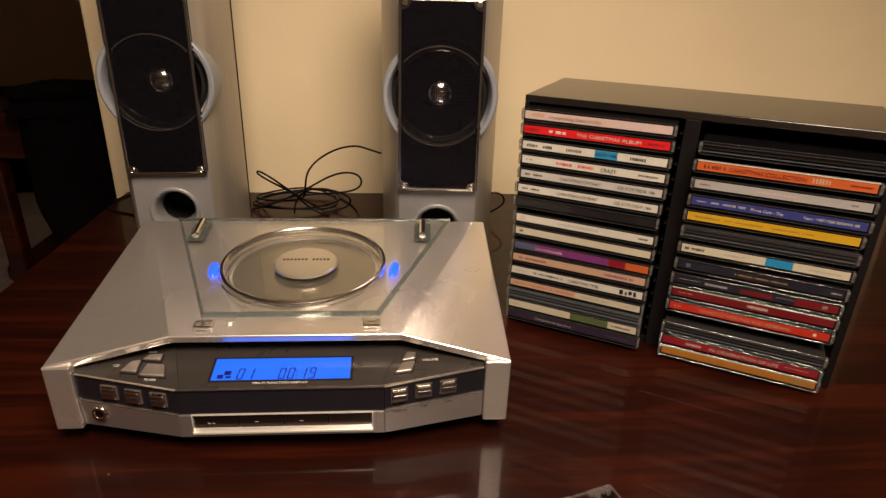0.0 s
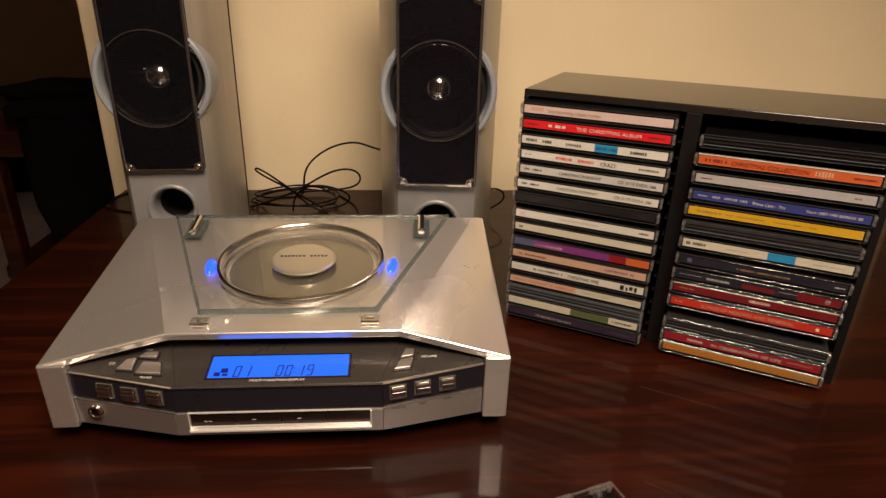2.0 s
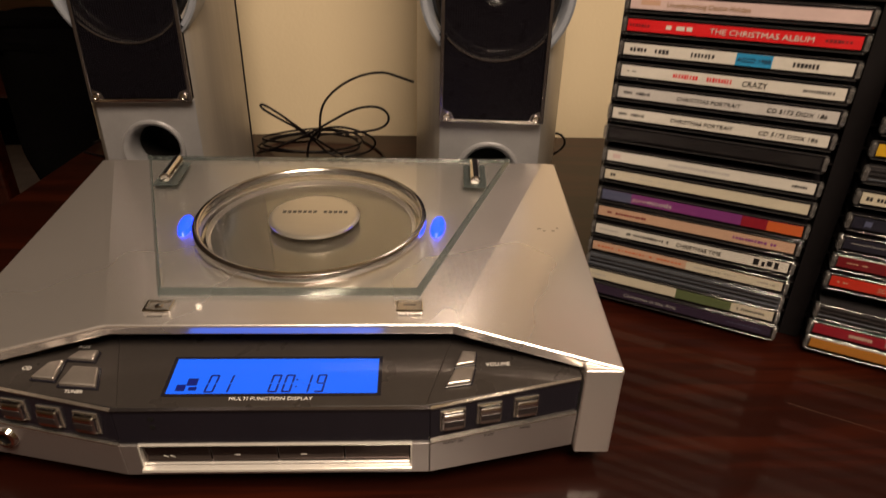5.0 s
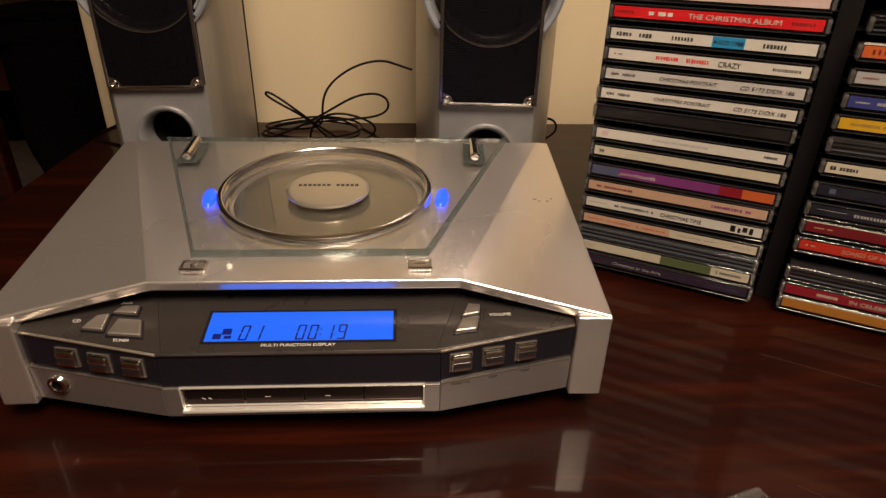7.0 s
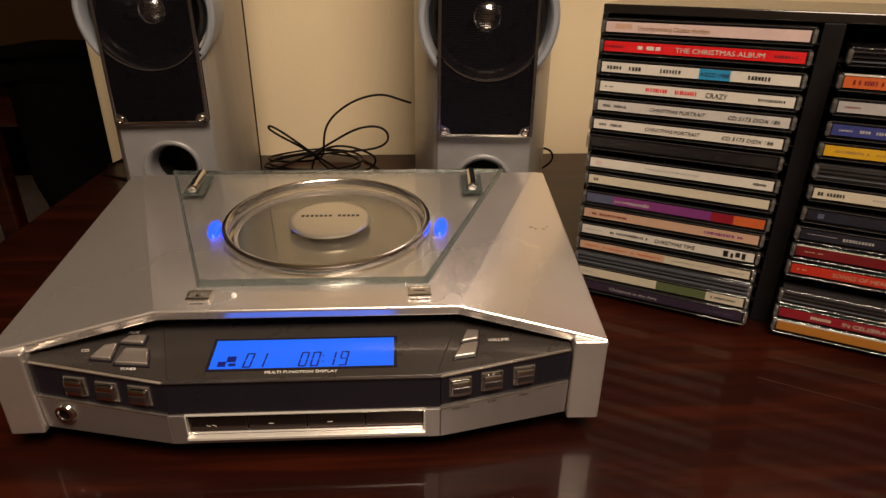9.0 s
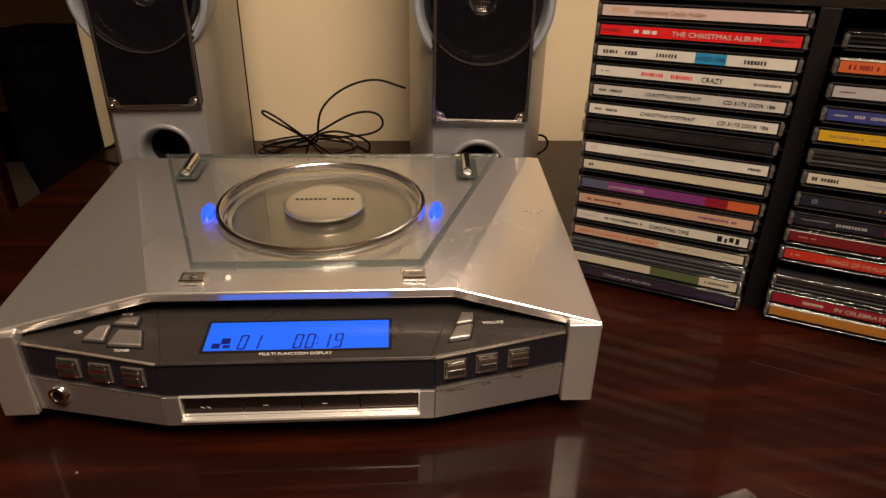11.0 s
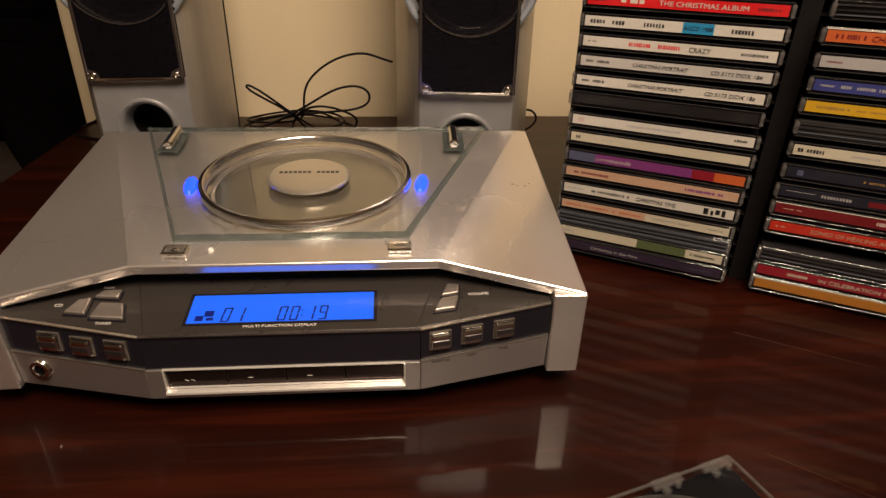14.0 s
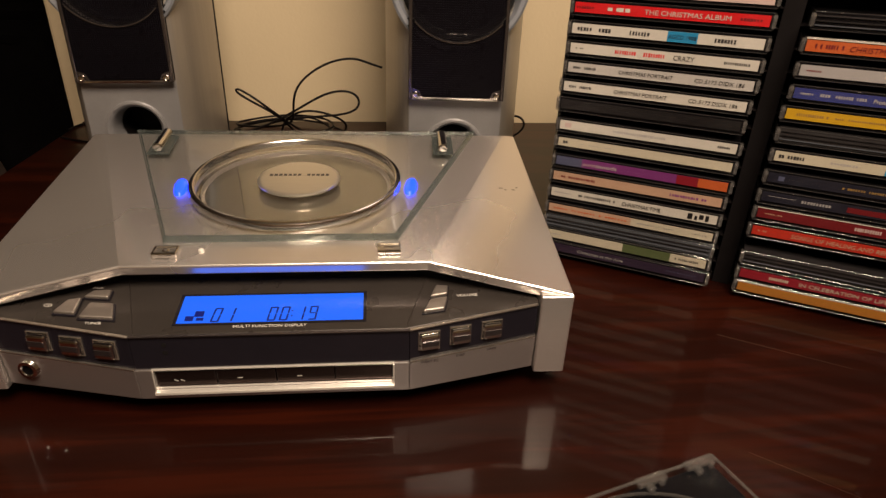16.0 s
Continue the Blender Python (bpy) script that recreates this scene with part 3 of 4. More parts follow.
# keys and lamp at the front of the top
power = part("power_key", cut(box(-0.0065, -0.0045, -0.0005, 0.0065, 0.0045, 0.0022, 0.0007), box(-0.0052, -0.0033, 0.0014, 0.0052, 0.0033, 0.01)), M_CHROME, stereo, "chrome power key", at=on_top(-0.0590, 0.0132))
part("key_face", cut(box(-0.0051, -0.0032, 0.0008, 0.0051, 0.0032, 0.0015), moved(lathe([(0, -1), (0.0020, -1), (0.0020, 1), (0, 1)], 20), pose(0, 0, 0))), M_KEY, power)
part("key_dome", lathe([(0.0019, 0.0005), (0.0019, 0.0016), (0.0011, 0.0020), (0, 0.0021)], 20), M_CHROME, power)
opener = part("open_key", cut(box(-0.0065, -0.0045, -0.0005, 0.0065, 0.0045, 0.0020, 0.0007), box(-0.0054, -0.0034, 0.0013, 0.0054, 0.0034, 0.01)), M_CHROME, stereo, "silver lid-opening key in a chrome rim", at=on_top(0.0585, 0.0134))
part("key_face", box(-0.0053, -0.0033, 0.0005, 0.0053, 0.0033, 0.0014, 0.0003), M_KEY, opener)
part("key_mark", box(-0.0030, 0.0004, 0.0014, 0.0030, 0.0010, 0.0016), M_FRAME, opener)
text_part("POWER", 0.0014, M_PRINT_GREY, stereo, on_top(-0.0590, 0.0062, 0.0002), align="CENTER")
text_part("OPEN/CLOSE", 0.0012, M_PRINT_GREY, stereo, on_top(0.0585, 0.0067, 0.0002), align="CENTER")
part("status_lamp", lathe([(0.0016, 0), (0.0014, 0.0010), (0.0007, 0.0016), (0, 0.0017)], 18), M_PRINT, stereo, "small clear status lamp", at=on_top(-0.0412, 0.0144))
# the tray well with its disc
disc = part("compact_disc", lathe([(0.0075, 0.0), (0.0580, 0.0), (0.0580, 0.0012), (0.0075, 0.0012), (0.0075, 0.0)], 64), M_DISC, stereo, "silver compact disc under the glass", at=on_top(0.0008, 0.0970, -0.0030), smooth=True)
part("spindle", lathe([(0, 0.0030), (0.0070, 0.0028), (0.0073, -0.001), (0, -0.001)], 32), M_KEY, stereo, at=on_top(0.0008, 0.0970, -0.0030))
# the lid: glass, chrome ring, hub, hinges
glass = part("glass_lid", hull([(-0.0632, 0.0232, 0.0004), (0.0632, 0.0232, 0.0004), (0.1285, 0.1895, 0.0004), (-0.1285, 0.1895, 0.0004)],
                               [(-0.0620, 0.0247, 0.0036), (0.0620, 0.0247, 0.0036), (0.1265, 0.1880, 0.0036), (-0.1265, 0.1880, 0.0036)]), M_GLASS, stereo, "clear pale green glass lid", at=TOP)
glass.visible_shadow = False
for a, b in (((-0.0632, 0.0232), (0.0632, 0.0232)), ((0.0632, 0.0232), (0.1285, 0.1895)), ((-0.1285, 0.1895), (-0.0632, 0.0232)), ((0.1285, 0.1895), (-0.1285, 0.1895))):
    d = Vector((b[0] - a[0], b[1] - a[1], 0)).normalized()
    nrm = Vector((-d.y, d.x, 0))
    pa, pb = Vector((*a, 0.0004)), Vector((*b, 0.0004))
    up = Vector((0, 0, 0.0033))
    edge = part("glass_edge", hull([pa - nrm * 0.0002, pb - nrm * 0.0002, pb + nrm * 0.0010, pa + nrm * 0.0010],
                                   [pa + up + nrm * 0.0012, pb + up + nrm * 0.0012, pb + up + nrm * 0.0020, pa + up + nrm * 0.0020]), M_GLASS_EDGE, glass, "green bevelled glass edge")
    edge.visible_shadow = False
part("lid_ring", lathe([(0.0632, 0.0044), (0.0630, 0.0079), (0.0634, 0.0085), (0.0640, 0.0088), (0.0657, 0.0086), (0.0665, 0.0080), (0.0669, 0.0066), (0.0670, 0.0044), (0.0632, 0.0044)], 96), M_RIM, stereo, "polished chrome ring round the lid window", at=on_top(0.0006, 0.0972, -0.0014), smooth=True)
part("lower_ring", lathe([(0.0603, -0.0006), (0.0603, 0.0003), (0.0630, 0.0003), (0.0630, -0.0006)], 80), M_CHROME, stereo, at=on_top(0.0008, 0.0970), smooth=True)
hub = part("lid_hub", lathe([(0.0262, 0.0048), (0.0266, 0.0054), (0.0263, 0.0062), (0.0252, 0.0068), (0.0238, 0.0070), (0.0, 0.0072)], 64), M_HUB, stereo, "round brushed silver hub on the glass", at=on_top(0.0012, 0.0998, -0.0024), smooth=True)
for i in range(13):
    if i != 7:
        part("print_bar", box(-0.0190 + i * 0.0030, 0.0016, 0.0070, -0.0190 + i * 0.0030 + 0.0021, 0.0042, 0.00735), M_PRINT_GREY, hub)
for s in (-1, 1):
    hinge = part("lid_hinge", moved(lathe([(0, -0.0165), (0.0026, -0.0162), (0.0034, -0.0150), (0.0034, 0.0150), (0.0026, 0.0162), (0, 0.0165)], 24, "y"), pose(0, 0, 0.0036)), M_CHROME, stereo, "chrome hinge barrel", at=on_top(s * 0.1005, 0.1580, 0.0037) @ pose(0, 0, 0, 0, 0, -s * 3), smooth=True)
    part("hinge_plate", box(-0.0075, -0.0185, 0, 0.0075, 0.0175, 0.0008, 0.0003), M_GLASS_EDGE, hinge)
    bulb = lathe([(0.0, 0.0034), (0.5, 0.0031), (0.85, 0.0022), (1.0, 0.0001), (0.0, 0.0001)], 28)
    for v in bulb.verts:
        v.co.x, v.co.y = v.co.x * 0.0042, v.co.y * 0.0122
    part("ring_lamp", bulb, M_BLUE, stereo, "glowing blue lamp beside the ring", at=on_top(0.001 + s * 0.0730, 0.0925) @ pose(0, 0, 0, 0, 0, -s * 8), smooth=True)
for i in range(11):
    part("vent_stud", box(-0.0013, -0.0013, -0.0004, 0.0013, 0.0013, 0.0006, 0.0004), M_PANELKEY, stereo, at=on_top(-0.0525 + i * 0.0107, 0.1870))

# ---- the loudspeakers ----
LOW = -0.0125  # the loudspeakers' own zero
FOOT = DESK - LOW


def speaker():
    sp = root("loudspeaker", pose(0.1250, 0.2438, LOW, 0, 0, -4.0), "tall silver loudspeaker with a black mesh grille", "loudspeaker", "pair of loudspeakers")
    half = [(0.0405, 0.0), (0.0440, 0.0035), (0.0490, 0.014), (0.0545, 0.030), (0.0590, 0.050), (0.0634, 0.072), (0.0653, 0.092), (0.0650, 0.098), (0.0620, 0.101)]
    outline = half + [(-x, y) for x, y in half[::-1]]
    body = prism(outline, FOOT + 0.004, 0.380)
    hole = moved(lathe([(0, -0.0213), (0.0225, -0.0213), (0.0225, 0.0617), (0, 0.0617)], 50, "y"), pose(0, 0, 0.0545))
    well = moved(lathe([(0, -0.02), (0.0487, -0.02), (0.0487, 0.045), (0, 0.045)], 64, "y"), pose(0, 0, 0.1934))
    part("cabinet", cut(cut(body, well), hole), M_SPEAKER, sp, smooth=True)
    plate = box(-0.0403, -0.0012, FOOT + 0.0045, 0.0403, -0.0001, 0.0985, 0.0004)
    part("lower_face", cut(plate, moved(lathe([(0, -0.02), (0.0250, -0.02), (0.0250, 0.06), (0, 0.06)], 48, "y"), pose(0, 0, 0.0545))), M_FACE, sp, "smooth silver lower front")
    part("upper_face", box(-0.0403, -0.0012, 0.284, 0.0403, -0.0001, 0.379, 0.0004), M_FACE, sp)
    part("back_panel", box(-0.0658, 0.0995, FOOT + 0.0042, 0.0658, 0.1035, 0.3798, 0.0006), M_DARK, sp, "black rear panel")
    part("plinth", box(-0.045, 0.004, FOOT, 0.045, 0.094, FOOT + 0.0041, 0.0008), M_DARK, sp)
    part("port_flare", moved(lathe([(0.0266, 0.0005), (0.0266, -0.0026), (0.0258, -0.0044), (0.0244, -0.0046), (0.0226, -0.0028), (0.0200, 0.004), (0.0186, 0.012), (0.0182, 0.020)], 56, "y"), pose(0, 0, 0.0545)), M_FACE, sp, "silver bass port flare", smooth=True)
    part("port_tube", moved(lathe([(0.0183, 0.018), (0.0183, 0.0545), (0, 0.0545)], 40, "y"), pose(0, 0, 0.0545)), M_DARK, sp, "black port tube", smooth=True)
    ring = moved(lathe([(0.0575, 0.040), (0.0575, 0.000), (0.0568, -0.0030), (0.0550, -0.0042), (0.0520, -0.0036), (0.0505, -0.0015), (0.0500, 0.004), (0.0486, 0.008), (0.0486, 0.012)], 80, "y"), pose(0, 0, 0.1934))
    def piece(bm, keep):
        out = bm.copy()
        bmesh.ops.delete(out, geom=[v for v in out.verts if not keep(v.co)], context="VERTS")
        return out
    driver = part("driver_ring", piece(ring, lambda c: c.x > 0.0385), M_RING, sp, "pale grey driver trim ring", smooth=True)
    part("driver_ring", piece(ring, lambda c: c.x < -0.0385), M_RING, sp, "pale grey driver trim ring", smooth=True)
    # the same ring in black: the grille's shade is put into its colour
    for sg in (-1, 1):
        dark_arc = piece(ring, lambda c: abs(c.x) < 0.0430 and sg * (c.z - 0.1934) > 0)
        dark_arc.transform(Matrix.Translation((0, 0.0006, 0)))
        part("ring_shaded_arc", dark_arc, M_CONE_SHADE, driver, "driver ring behind the grille, blacked for the mesh's shade", smooth=True)
    ring.free()
    part("surround", moved(lathe([(0.0490, 0.010), (0.0480, 0.0065), (0.0460, 0.0042), (0.0435, 0.0040), (0.0415, 0.0065), (0.0408, 0.0100)], 72, "y"), pose(0, 0, 0.1934)), M_RUBBER, driver, "black rubber surround", smooth=True)
    part("cone", moved(lathe([(0.0410, 0.0098), (0.0330, 0.0165), (0.0230, 0.0240), (0.0165, 0.0285)], 72, "y"), pose(0, 0, 0.1934)), M_CONE_SHADE, driver, "black cone", smooth=True)
    part("dust_cap", moved(lathe([(0.0180, 0.0290), (0.0172, 0.0225), (0.0150, 0.0172), (0.0110, 0.0132), (0.0060, 0.0110), (0.0, 0.0104)], 48, "y"), pose(0, 0, 0.1934)), M_DOME, driver, "dark mirror dome", smooth=True)
    # black sheets added over the cabinet front for the shade behind the mesh
    for za, zb in ((0.0995, 0.1934), (0.1934, 0.2832)):
        part("dark_sheet", cut(box(-0.0400, -0.0009, za, 0.0400, -0.0002, zb), moved(lathe([(0, -0.02), (0.0484, -0.02), (0.0484, 0.03), (0, 0.03)], 64, "y"), pose(0, 0, 0.1934))), M_CONE_SHADE, sp, "black sheet that stands for the dark behind the grille")
    # the grille: a lattice of wires in a frame that stands off the front
    x0, x1, z0, z1, y = -0.0378, 0.0378, 0.1015, 0.2805, -0.0085
    n = 42
    bm = bmesh.new()
    def bar(ax, az, bx, bz):
        r = [bm.verts.new(c) for c in ((ax, y, az), (bx, y, az), (bx, y, bz), (ax, y, bz), (ax, y + 0.0005, az), (bx, y + 0.0005, az), (bx, y + 0.0005, bz), (ax, y + 0.0005, bz))]
        for q in ((0, 1, 2, 3), (7, 6, 5, 4), (0, 4, 5, 1), (3, 2, 6, 7), (0, 3, 7, 4), (1, 5, 6, 2)):
            bm.faces.new([r[k] for k in q])
    step = (x1 - x0) / n
    for i in range(1, n):
        bar(x0 + i * step - 0.00024, z0, x0 + i * step + 0.00024, z1)
    rows = int((z1 - z0) / step)
    for j in range(1, rows):
        bar(x0, z0 + j * step - 0.00024, x1, z0 + j * step + 0.00024)
    grille = part("grille", bm, M_GRILLE, sp, "black wire mesh grille")
    ridge = moved(lathe([(0.0468, -0.0090), (0.0474, -0.0098), (0.0482, -0.0098), (0.0488, -0.0090)], 120, "y"), pose(0, 0, 0.1934))
    for sg in (-1, 1):
        part("mesh_ridge", piece(ridge, lambda c: abs(c.x) < 0.0372 and sg * (c.z - 0.1934) > 0), M_FRAME, grille, "pressed ring in the mesh")
    ridge.free()
    part("grille_rail", box(-0.0405, y - 0.0016, 0.0990, -0.0375, y + 0.0022, 0.2835, 0.0007), M_FRAME, grille)
    part("grille_rail", box(0.0375, y - 0.0016, 0.0990, 0.0405, y + 0.0022, 0.2835, 0.0007), M_FRAME, grille)
    part("grille_rail", box(-0.0374, y - 0.0016, 0.0984, 0.0374, y + 0.0022, 0.1012, 0.0008), M_CHROME, grille)
    part("grille_rail", box(-0.0374, y - 0.0016, 0.2810, 0.0374, y + 0.0022, 0.2832, 0.0006), M_CHROME, grille)
    for sx in (-1, 1):
        for z, sz in ((0.1002, 1), (0.2810, -1)):
            part("corner_plate", hull([(sx * 0.0374, y - 0.0008, z), (sx * 0.0285, y - 0.0008, z), (sx * 0.0310, y - 0.0008, z + sz * 0.0060), (sx * 0.0374, y - 0.0008, z + sz * 0.0085)],
                                      [(sx * 0.0374, y + 0.0014, z), (sx * 0.0285, y + 0.0014, z), (sx * 0.0310, y + 0.0014, z + sz * 0.0060), (sx * 0.0374, y + 0.0014, z + sz * 0.0085)]), M_FRAME, grille)
            part("screw", moved(lathe([(0.0032, 0.0086), (0.0032, -0.0018), (0.0026, -0.0030), (0.0014, -0.0032), (0.0012, -0.0022), (0, -0.0022)], 24, "y"), pose(sx * 0.0345, y, z + sz * 0.0024)), M_CHROME, grille, "chrome stand-off screw", smooth=True)
    return sp


right_speaker = speaker()
left_speaker = copy_thing(right_speaker, pose(-0.1635, 0.2952, LOW, 0, 0, 4.9))

# ---- the speaker leads ----
ON = DESK + 0.0014  # middle of a lead that lies on the table


def lead(points, label, rad=0.0013):
    return tagged(tube("speaker_lead", points, rad, M_CORD), label, "cable", "speaker leads")


coil = []
for k in range(26):
    a = 2 * math.pi * k / 10.0 + 0.5
    rx, ry = 0.061 + 0.007 * math.sin(k * 1.7), 0.044 + 0.006 * math.cos(k * 2.3)
    coil.append((-0.060 + rx * math.cos(a), 0.480 + ry * math.sin(a), ON + 0.0028 + 0.0003 * k + 0.0026 * math.sin(k * 1.3)))
coil += [(-0.046, 0.437, 0.004), (-0.038, 0.420, 0.020), (-0.0365, 0.410, 0.0377), (-0.0325, 0.410, 0.0567), (-0.0140, 0.410, 0.0742), (0.0085, 0.410, 0.0855), (0.0290, 0.410, 0.0888), (0.0400, 0.410, 0.0868), (0.0510, 0.410, 0.0825), (0.0630, 0.410, 0.0790)]
lead(coil, "loose coil of thin black speaker lead on the table")
lead([(-0.118, 0.455, ON), (-0.085, 0.435, 0.000), (-0.050, 0.418, 0.020), (-0.0219, 0.410, 0.0378), (0.0000, 0.410, 0.0508), (0.0240, 0.410, 0.0545), (0.0375, 0.410, 0.0465), (0.0365, 0.410, 0.0335), (0.0217, 0.410, 0.0268), (-0.0005, 0.412, 0.0240), (-0.035, 0.422, 0.0190), (-0.075, 0.440, 0.0080), (-0.105, 0.462, ON)], "black speaker lead looped above the coil")
lead([(-0.020, 0.452, ON), (-0.045, 0.425, 0.012), (-0.0657, 0.410, 0.0344), (-0.0794, 0.410, 0.0452), (-0.0950, 0.410, 0.0552), (-0.0975, 0.410, 0.0520), (-0.0934, 0.410, 0.0478), (-0.0798, 0.410, 0.0392), (-0.060, 0.414, 0.0270), (-0.046, 0.430, 0.010), (-0.036, 0.450, ON), (-0.010, 0.430, ON)], "black speaker lead with a sharp bend")
lead([(-0.058, 0.440, ON), (-0.054, 0.426, 0.012), (-0.036, 0.418, 0.0280), (-0.012, 0.418, 0.0290), (0.010, 0.424, 0.020), (0.026, 0.438, 0.006), (0.010, 0.452, ON), (-0.020, 0.446, ON)], "end of a black speaker lead")
lead([(0.000, 0.505, ON), (0.018, 0.478, ON), (0.030, 0.450, ON), (0.034, 0.415, ON), (0.032, 0.360, ON)], "black speaker lead running forward over the table")
lead([(0.178, 0.365, 0.030), (0.196, 0.400, 0.028), (0.210, 0.410, 0.0270), (0.222, 0.410, 0.0262), (0.2285, 0.410, 0.0185), (0.2265, 0.410, 0.0090), (0.2120, 0.412, -0.0010), (0.190, 0.420, ON), (0.160, 0.430, ON)], "black speaker lead bent behind the speaker")
lead([(-0.316, 0.484, ON), (-0.315, 0.500, ON), (-0.310, 0.514, ON), (-0.290, 0.526, ON), (-0.240, 0.505, ON), (-0.195, 0.430, 0.000)], "thin black lead at the table edge")
lead([(-0.312, 0.453, ON), (-0.292, 0.441, ON), (-0.268, 0.431, ON), (-0.225, 0.420, ON)], "thin dark lead lying on the table")

# ---- the CD rack and its cases ----
RACK_FOOT = DESK + 0.0105
RACK_TURN = -29.4
RACK = pose(0.1893, 0.1407, -0.0105, 0, 0, RACK_TURN)  # x along the fronts of the cases, y into the rack, z up
rack = root("cd_rack", RACK, "black laminated two-bay CD rack with slotted sides", "cd rack")
F, B, TOPZ = 0.022, 0.148, 0.2078
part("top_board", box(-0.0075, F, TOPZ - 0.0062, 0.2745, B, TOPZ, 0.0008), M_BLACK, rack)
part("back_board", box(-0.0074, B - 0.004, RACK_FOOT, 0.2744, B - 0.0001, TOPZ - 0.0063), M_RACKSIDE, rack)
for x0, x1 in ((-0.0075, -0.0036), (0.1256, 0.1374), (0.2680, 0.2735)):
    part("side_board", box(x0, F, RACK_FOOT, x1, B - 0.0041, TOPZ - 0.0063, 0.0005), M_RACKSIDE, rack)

for x0, x1 in ((-0.0035, 0.1255), (0.1375, 0.2679)):
    part("bottom_board", box(x0, F + 0.004, RACK_FOOT + 0.0004, x1, B - 0.0042, 0.0004, 0.0005), M_RACKSIDE, rack)


def paper(name, rgb, rough=0.45):
    return material(name, rgb, rough, vary=0.06, scale=500)


INK = {k: paper("ink_" + k, tuple(0.77 * v for v in c)) for k, c in dict(white=(0.66, 0.63, 0.57), pink=(0.62, 0.47, 0.45), red=(0.66, 0.008, 0.012), silver=(0.54, 0.52, 0.50), grey=(0.40, 0.385, 0.39), cream=(0.60, 0.55, 0.43), black=(0.010, 0.009, 0.010),
       purple=(0.20, 0.035, 0.19), slate=(0.085, 0.095, 0.17), orange=(0.55, 0.11, 0.025), salmon=(0.56, 0.36, 0.25), green=(0.10, 0.13, 0.055), violet=(0.030, 0.018, 0.040), blue=(0.035, 0.045, 0.21),
       yellow=(0.62, 0.36, 0.015), maroon=(0.16, 0.008, 0.012), vermilion=(0.50, 0.028, 0.012), amber=(0.42, 0.17, 0.025), cyan=(0.02, 0.26, 0.52), navy=(0.014, 0.014, 0.026), smoke=(0.026, 0.024, 0.026),
       gold=(0.30, 0.18, 0.06), steel=(0.085, 0.095, 0.115), crimson=(0.26, 0.010, 0.022)).items()}
CASE = {}


def case_mesh(key, build):
    if key not in CASE:
        b = build()
        me = bpy.data.meshes.new(key)
        bmesh.ops.recalc_face_normals(b, faces=b.faces)
        b.to_mesh(me)
        b.free()
        CASE[key] = me
    return CASE[key]


def shared(name, key, build, mat, parent, m):
    me = case_mesh(key, build)
    if not me.materials:
        me.materials.append(mat)
    o = new(name, me)
    o.parent, o.matrix_basis = parent, m
    return o


def stripe(x0, x1, z0, z1, mat, cd, layer=0):
    y = 0.00115 - 0.0001 * layer
    return part("print_bar" if layer else "spine_card", box(x0, y, z0, x1, 0.0016, z1), mat, cd)


def compact_disc_case(u, z, label, base, extras=(), words=(), out=0.0, tilt=0.0, tray="black", span=(0.0032, 0.1218), tall=0.0032):
    """A jewel case lying in its slot: clear shell, dark tray, printed spine card. z is the height of the card's middle."""
    rnd = random.Random(int(z * 10000 + u * 1000))  # each case sits a little askew in its slot
    cd = root("cd_case", RACK @ pose(u + rnd.uniform(-0.0007, 0.0007), rnd.uniform(-0.0014, 0.0010) - out, z - 0.0052, 0, tilt + rnd.uniform(-0.12, 0.12), rnd.uniform(-0.5, 0.5)), label, "cd case", "cds in the rack")
    shell = shared("shell", "shell", lambda: box(0, 0, 0, 0.1252, 0.1415, 0.0104, 0.0006, 2), M_CASE, cd, pose(0, 0, 0))
    shell.visible_shadow = False
    shared("tray", "tray_" + tray, lambda: box(0.0020, 0.0016, 0.0008, 0.1232, 0.1400, 0.0096), {"black": M_TRAY, "smoke": INK["smoke"], "white": INK["grey"], "steel": INK["steel"]}[tray], cd, pose(0, 0, 0))
    for zz in (0.0000, 0.0098):
        lip = shared("case_lip", "lip", lambda: box(0.0012, -0.0002, 0, 0.1240, 0.0008, 0.0006, 0.0002, 1), M_CASE_EDGE, cd, pose(0, 0, zz))
        lip.visible_shadow = False
    for xx in (0.0, 0.1226):
        hinge = shared("hinge_ear", "ear", lambda: join(box(0, -0.0003, 0.0012, 0.0026, 0.006, 0.0092, 0.0007, 1), moved(lathe([(0, -0.0007), (0.0013, -0.0006), (0.0013, 0.001)], 10, "y"), pose(0.0014, 0, 0.0078))), M_EAR, cd, pose(xx, 0, 0))
        hinge.visible_shadow = False
    if not base:
        for a, lo_z, hi_z, ink in ((0.0, 0.55, 0.75, "smoke"), (0.0, -0.15, 0.02, "black"), (0.0, -0.75, -0.6, "steel")):
            part("tray_rib", box(0.0030, 0.0009, 0.0052 + lo_z * 0.004, 0.1222, 0.0016, 0.0052 + hi_z * 0.004), INK[ink], cd)
    if base:
        stripe(span[0], span[1], 0.0052 - tall, 0.0052 + tall, INK[base], cd)
        for a, b, lo_z, hi_z, ink in extras:
            stripe(span[0] + a * 0.1186, span[0] + b * 0.1186, 0.0052 + lo_z * tall, 0.0052 + hi_z * tall, INK[ink], cd, 1)
        for w, x, hgt, ink, width, slant in words:
            text_part(w, hgt, INK[ink], cd, pose(span[0] + x * 0.1186, 0.00085, 0.0052 - hgt * 0.5, 90), width * 1.033, slant)
    return cd


